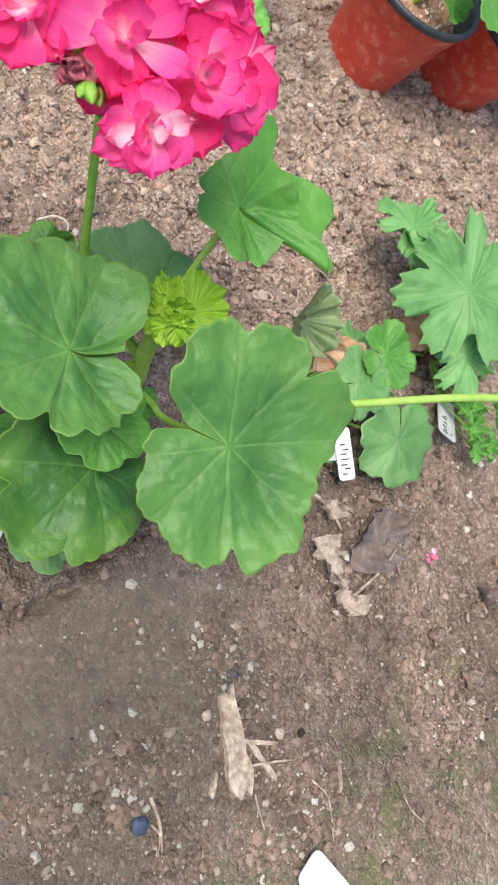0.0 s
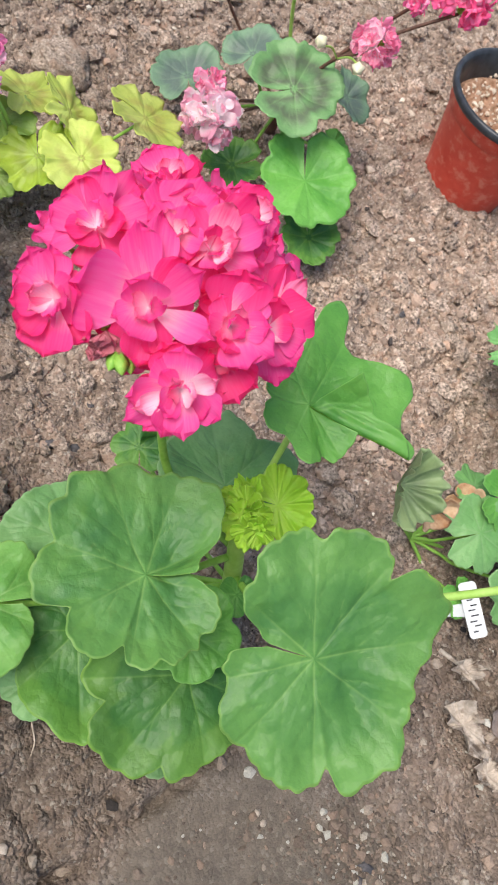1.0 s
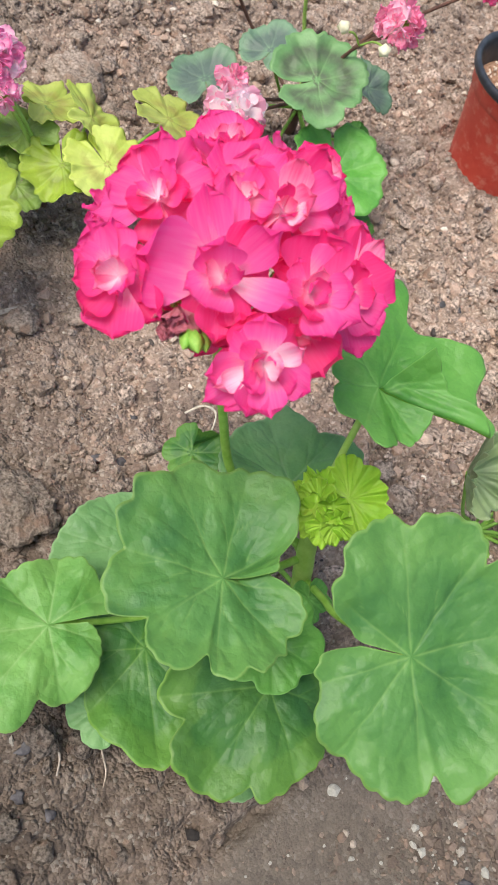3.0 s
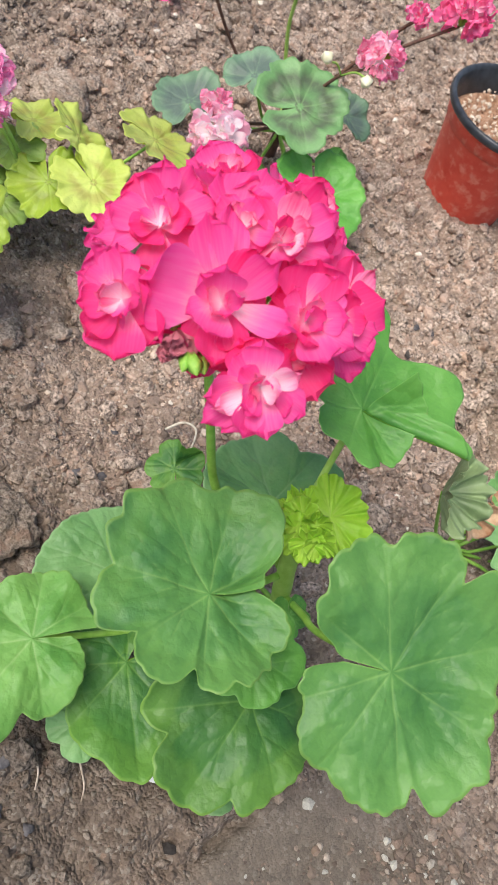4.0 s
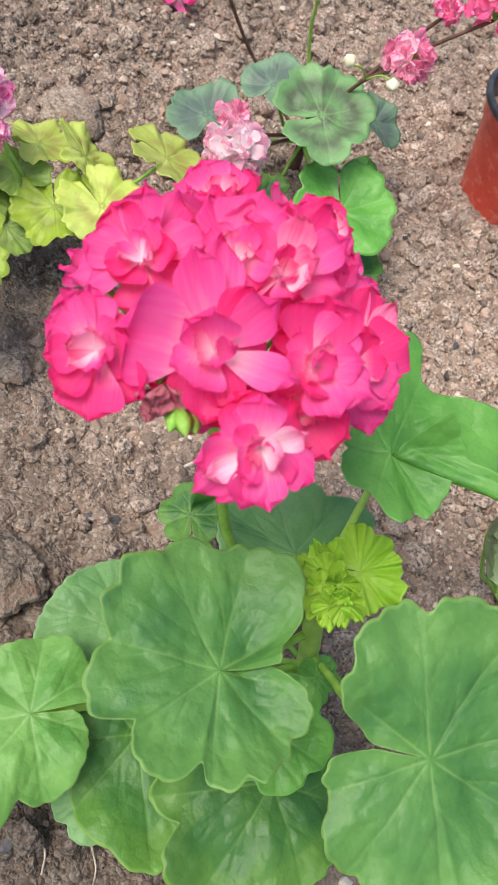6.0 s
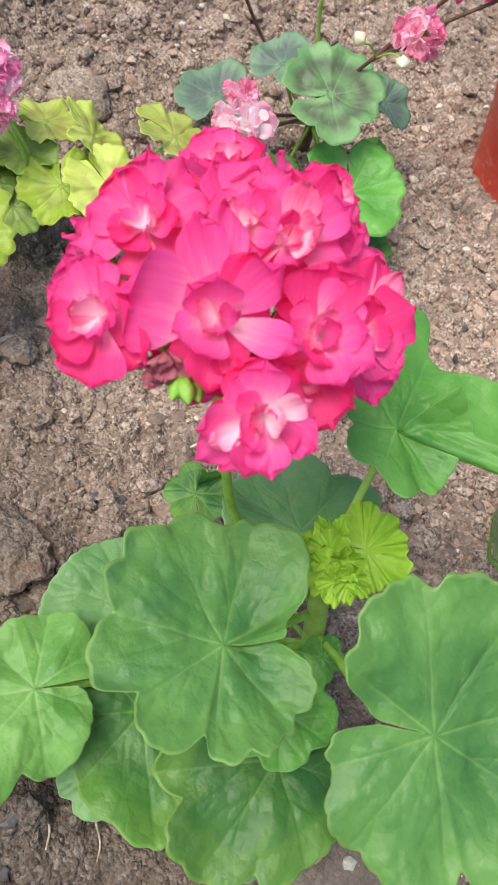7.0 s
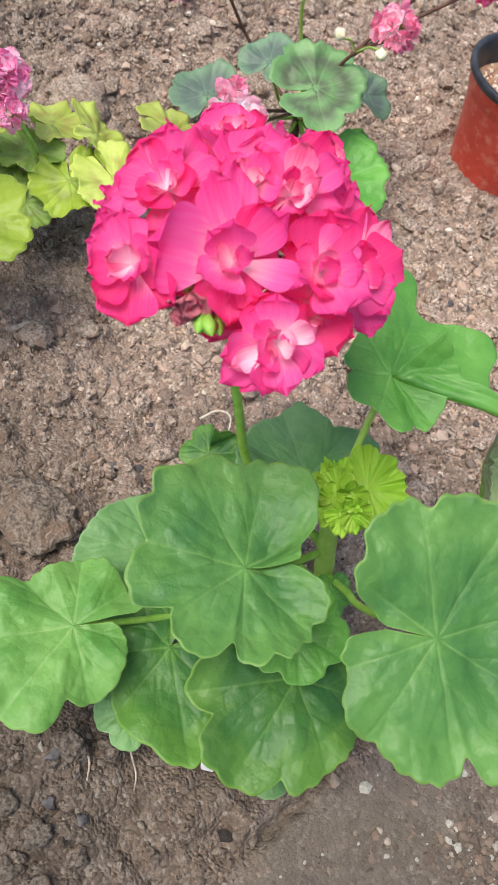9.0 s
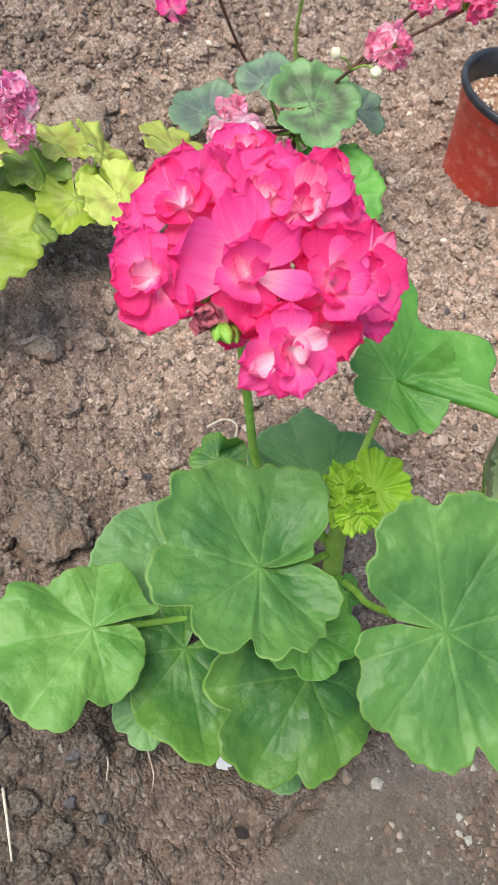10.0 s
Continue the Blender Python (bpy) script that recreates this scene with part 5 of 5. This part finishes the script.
def chip(a, b, width, thick, material, label, seed, name="wood_chip", group=""):
    """A splintered flat piece between two places on the soil, ragged at its ends."""
    rnd = random.Random(seed)
    a, b = Vector((*a, height(*a))), Vector((*b, height(*b)))
    L = (b - a).length
    d = (b - a).normalized()
    side = d.cross(Vector((0, 0, 1))).normalized()
    n, cols, verts, faces = 12, 4, [], []
    for i in range(n):
        k = i / (n - 1)
        w = width / 2 * (0.75 + 0.35 * noise.noise((k * 3 + seed, 0, 0))) * (1 if 0 < i < n - 1 else 0.7)
        for j in range(cols):
            u = -1 + 2 * j / (cols - 1)
            p = a + d * (L * k + (rnd.uniform(-0.08, 0.08) * L if i in (0, n - 1) else 0)) + side * (u * w * rnd.uniform(0.9, 1.1))
            verts.append(p + Vector((0, 0, thick * (0.9 + 0.4 * noise.noise((k * 5, u * 2, seed))) + 0.001)))
    N = len(verts)
    verts += [v - Vector((0, 0, thick + 0.002)) for v in verts]
    for i in range(n - 1):
        for j in range(cols - 1):
            q = i * cols + j
            faces += [(q, q + cols, q + cols + 1, q + 1), (q + N, q + 1 + N, q + cols + 1 + N, q + cols + N)]
    rim = [j for j in range(cols)] + [i * cols + cols - 1 for i in range(1, n)] + [(n - 1) * cols + j for j in range(cols - 2, -1, -1)] + [i * cols for i in range(n - 2, 0, -1)]
    faces += [(rim[i], rim[(i + 1) % len(rim)], rim[(i + 1) % len(rim)] + N, rim[i] + N) for i in range(len(rim))]
    return tagged(part(name, mesh_of(name, verts, faces, False), material), label, name.replace("_", " "), group)


chip((0.214, 0.313), (0.274, 0.289), 0.021, 0.004, DEAD_WOOD, "weathered grey splinter of wood on soil", 1)
chip((0.247, 0.306), (0.266, 0.329), 0.0035, 0.002, DEAD_WOOD, "small weathered splinter of wood on soil", 2)
chip((0.253, 0.311), (0.282, 0.314), 0.005, 0.003, DEAD_WOOD, "short weathered splinter of wood on soil", 3)
chip((0.306, 0.362), (0.322, 0.353), 0.004, 0.002, DEAD_WOOD, "small pale splinter of wood on soil", 4)
chip((0.252, 0.280), (0.262, 0.270), 0.004, 0.002, DEAD_WOOD, "small pale splinter of wood on soil", 6)


def twig(points, r, material, label, seed=0, name="twig"):
    pts = [(x, y, height(x, y) + z) for x, y, z in points]
    return tagged(part(name, tube(pts, r, r * 0.6, 7, 5, 0.12, seed), material), label, name.replace("_", " "))


twig([(0.235, 0.236, 0.003), (0.250, 0.232, 0.004), (0.266, 0.226, 0.002)], 0.0014, DEAD_WOOD, "thin pale dry twig on soil", 1)
twig([(0.248, 0.228, 0.002), (0.257, 0.229, 0.003), (0.266, 0.222, 0.002)], 0.0009, DEAD_WOOD, "thin pale dry twig on soil", 2)
twig([(-0.016, 0.129, 0.004), (-0.002, 0.122, 0.006), (0.016, 0.113, 0.003)], 0.0010, WHITE_ROOT, "straight white straw on soil", 3, "straw")
chip((-0.263, 0.304), (-0.255, 0.331), 0.005, 0.0016, DRY_LEAF, "flat pale splinter of straw on soil", 21, "straw")
twig([(-0.128, 0.372, 0.002), (-0.124, 0.384, 0.012), (-0.112, 0.384, 0.016), (-0.104, 0.374, 0.008), (-0.106, 0.364, 0.001)], 0.0009, WHITE_ROOT, "curled pale dry root on soil", 5, "dry_root")
twig([(-0.006, 0.170, 0.001), (0.000, 0.174, 0.003), (0.005, 0.180, 0.0035), (0.010, 0.179, 0.002), (0.016, 0.173, 0.0)], 0.0009, DRY_LEAF, "bent pale dry root on soil", 6, "dry_root")
twig([(0.006, 0.208, 0.010), (0.018, 0.200, 0.006), (0.030, 0.196, 0.003), (0.036, 0.190, 0.001)], 0.0008, DEAD_WOOD, "thin dry flower stalk on soil", 7)
twig([(0.30, 0.336, 0.002), (0.318, 0.34, 0.003), (0.345, 0.33, 0.001)], 0.0008, DEAD_WOOD, "thin brown dry twig on soil", 8)
twig([(0.35, 0.40, 0.002), (0.37, 0.395, 0.003), (0.39, 0.402, 0.001)], 0.0008, DEAD_WOOD, "thin brown dry twig on soil", 9)
twig([(0.223, 0.457, 0.003), (0.219, 0.480, 0.008), (0.214, 0.502, 0.010)], 0.0014, DEAD_WOOD, "pale dry leaf stalk on soil", 10)


twig([(0.137, 0.463, 0.002), (0.157, 0.468, 0.006), (0.178, 0.474, 0.002)], 0.0018, DRY_LEAF, "knotty pale dry stalk on soil", 11)
twig([(0.262, 0.300, 0.003), (0.272, 0.318, 0.006), (0.281, 0.332, 0.002)], 0.0011, DEAD_WOOD, "thin pale dry twig on soil", 12)
twig([(0.280, 0.296, 0.002), (0.290, 0.292, 0.004), (0.302, 0.290, 0.002)], 0.0009, DEAD_WOOD, "thin pale dry twig on soil", 13)


def dry_leaf(at, r, material, label, seed, turn, curl=0.010, squash=0.6):
    """A shrivelled leaf, rolled at its edges, lying on the soil."""
    me = leaf_mesh(round_outline(r, 3, turn, 0.14, seed, squash), turn, cup=curl, wave=0.009, seed=seed, crenate=0.05, teeth=9, n_ang=120, n_rad=14, ridge=0.004, ruffle=0.002, overlap=8)
    m = Matrix.Translation((*at, height(*at) + 0.005)) @ Euler((0.15 * math.sin(seed), 0.15 * math.cos(seed), 0)).to_matrix().to_4x4()
    return tagged(part("dry_leaf", me, material, m=m), label, "dry leaf")


dry_leaf((0.200, 0.497), 36, DARK_DRY, "shrivelled grey-brown leaf lying on soil", 1, 100)
dry_leaf((0.186, 0.442), 27, DRY_LEAF, "narrow pale shrivelled leaf lying on soil", 2, 170, 0.007, 0.34)
dry_leaf((0.220, 0.435), 18, DRY_LEAF, "small curled pale dry leaf on soil", 3, 200, 0.007)
dry_leaf((0.289, 0.607), 12, RUST_LEAF, "small pale brown dry leaf on soil", 4, 40, 0.004)
dry_leaf((0.302, 0.578), 13, DARK_DRY, "small red-brown dry leaf on soil", 5, 150, 0.006)
dry_leaf((0.158, 0.468), 15, DRY_LEAF, "crumpled pale dry leaf on soil", 6, 60, 0.006, 0.5)
r5 = random.Random(5)
fallen = add_floret(None, Vector((0.239, 0.542, height(0.239, 0.542) + 0.004)), (0.2, -0.3, 1), 0.36, ROSE, r5, whorls=((5, 70, 1.0), (3, 40, 0.8)), name="fallen_flower")
tagged(fallen, "small withered pink flower fallen on soil", "flower")
r6 = random.Random(6)
far_bloom = add_floret(None, Vector((-0.520, 0.660, height(-0.52, 0.66) + 0.012)), (0.3, -0.4, 1), 0.85, PINK, r6, whorls=((6, 70, 1.0), (4, 40, 0.8)), joint=(-0.523, 0.664, height(-0.52, 0.66) - 0.002), name="fallen_flower")
tagged(far_bloom, "red-pink flower lying on bare soil", "flower")

stone("soil_clod", (-0.128, 0.238), 0.026, BROWN_STONE, "large rounded clod of brown soil", 1, 0.6, "clod", 5, 0.3, 0.3)
stone("rock", (-0.436, 0.486), 0.022, BROWN_STONE, "brown angular rock lying on soil", 2, 0.7, "rock", 4)
stone("blue_stone", (0.244, 0.222), 0.0065, BLUE_STONE, "small blue-grey stone in soil", 3, 0.5)
for i, (x, y, r) in enumerate(((0.209, 0.326, 0.005), (0.214, 0.318, 0.004), (-0.123, 0.316, 0.005), (-0.131, 0.300, 0.0055), (-0.146, 0.342, 0.004), (-0.005, 0.168, 0.006), (0.012, 0.152, 0.005), (0.03, 0.16, 0.004), (-0.09, 0.640, 0.007), (-0.10, 0.628, 0.005))):
    stone("dark_stone", (x, y), r * 0.75, DARK_STONE, "small dark grey stone in soil", 10 + i, 0.45, rough=0.7, group="dark stones in the soil")
for i, (x, y, r) in enumerate(((0.069, 0.154, 0.0045), (0.218, 0.293, 0.006), (0.179, 0.311, 0.0025), (0.150, 0.287, 0.003), (0.143, 0.287, 0.0035), (0.262, 0.335, 0.006), (0.185, 0.440, 0.003), (0.195, 0.462, 0.003), (0.29, 0.30, 0.004), (0.34, 0.36, 0.004), (-0.21, 0.768, 0.006), (-0.222, 0.765, 0.005), (-0.216, 0.756, 0.004), (0.30, 0.25, 0.004), (0.225, 0.215, 0.003))):
    stone("pale_stone", (x, y), r * 0.72, PALE_STONE, "small pale stone on soil", 30 + i, 0.65, group="pale stones on the soil")
for i, (x, y, r) in enumerate(((0.021, 0.137, 0.0085), (0.027, 0.118, 0.010), (0.044, 0.123, 0.007), (0.043, 0.148, 0.006), (-0.003, 0.133, 0.008), (0.058, 0.128, 0.005))):
    stone("soil_clod", (x, y), r, BROWN_STONE, "rough brown clod of dark soil", 200 + i, 0.6, "clod", 3, 0.5, 0.3, "soil clods")
r7 = random.Random(7)
for i in range(110):
    x, y = r7.uniform(-0.55, 0.38), r7.uniform(0.12, 1.0)
    if crust(x, y) > 0.3 or math.hypot(x + 0.194, y - 0.803) < 0.07 or math.hypot(x + 0.15, y - 0.926) < 0.07:
        continue
    stone("soil_clod", (x, y), r7.uniform(0.004, 0.0105), BROWN_STONE, "rough brown clod of soil", 60 + i, r7.uniform(0.5, 0.75), "clod", 3, 0.6, 0.35, "soil clods")
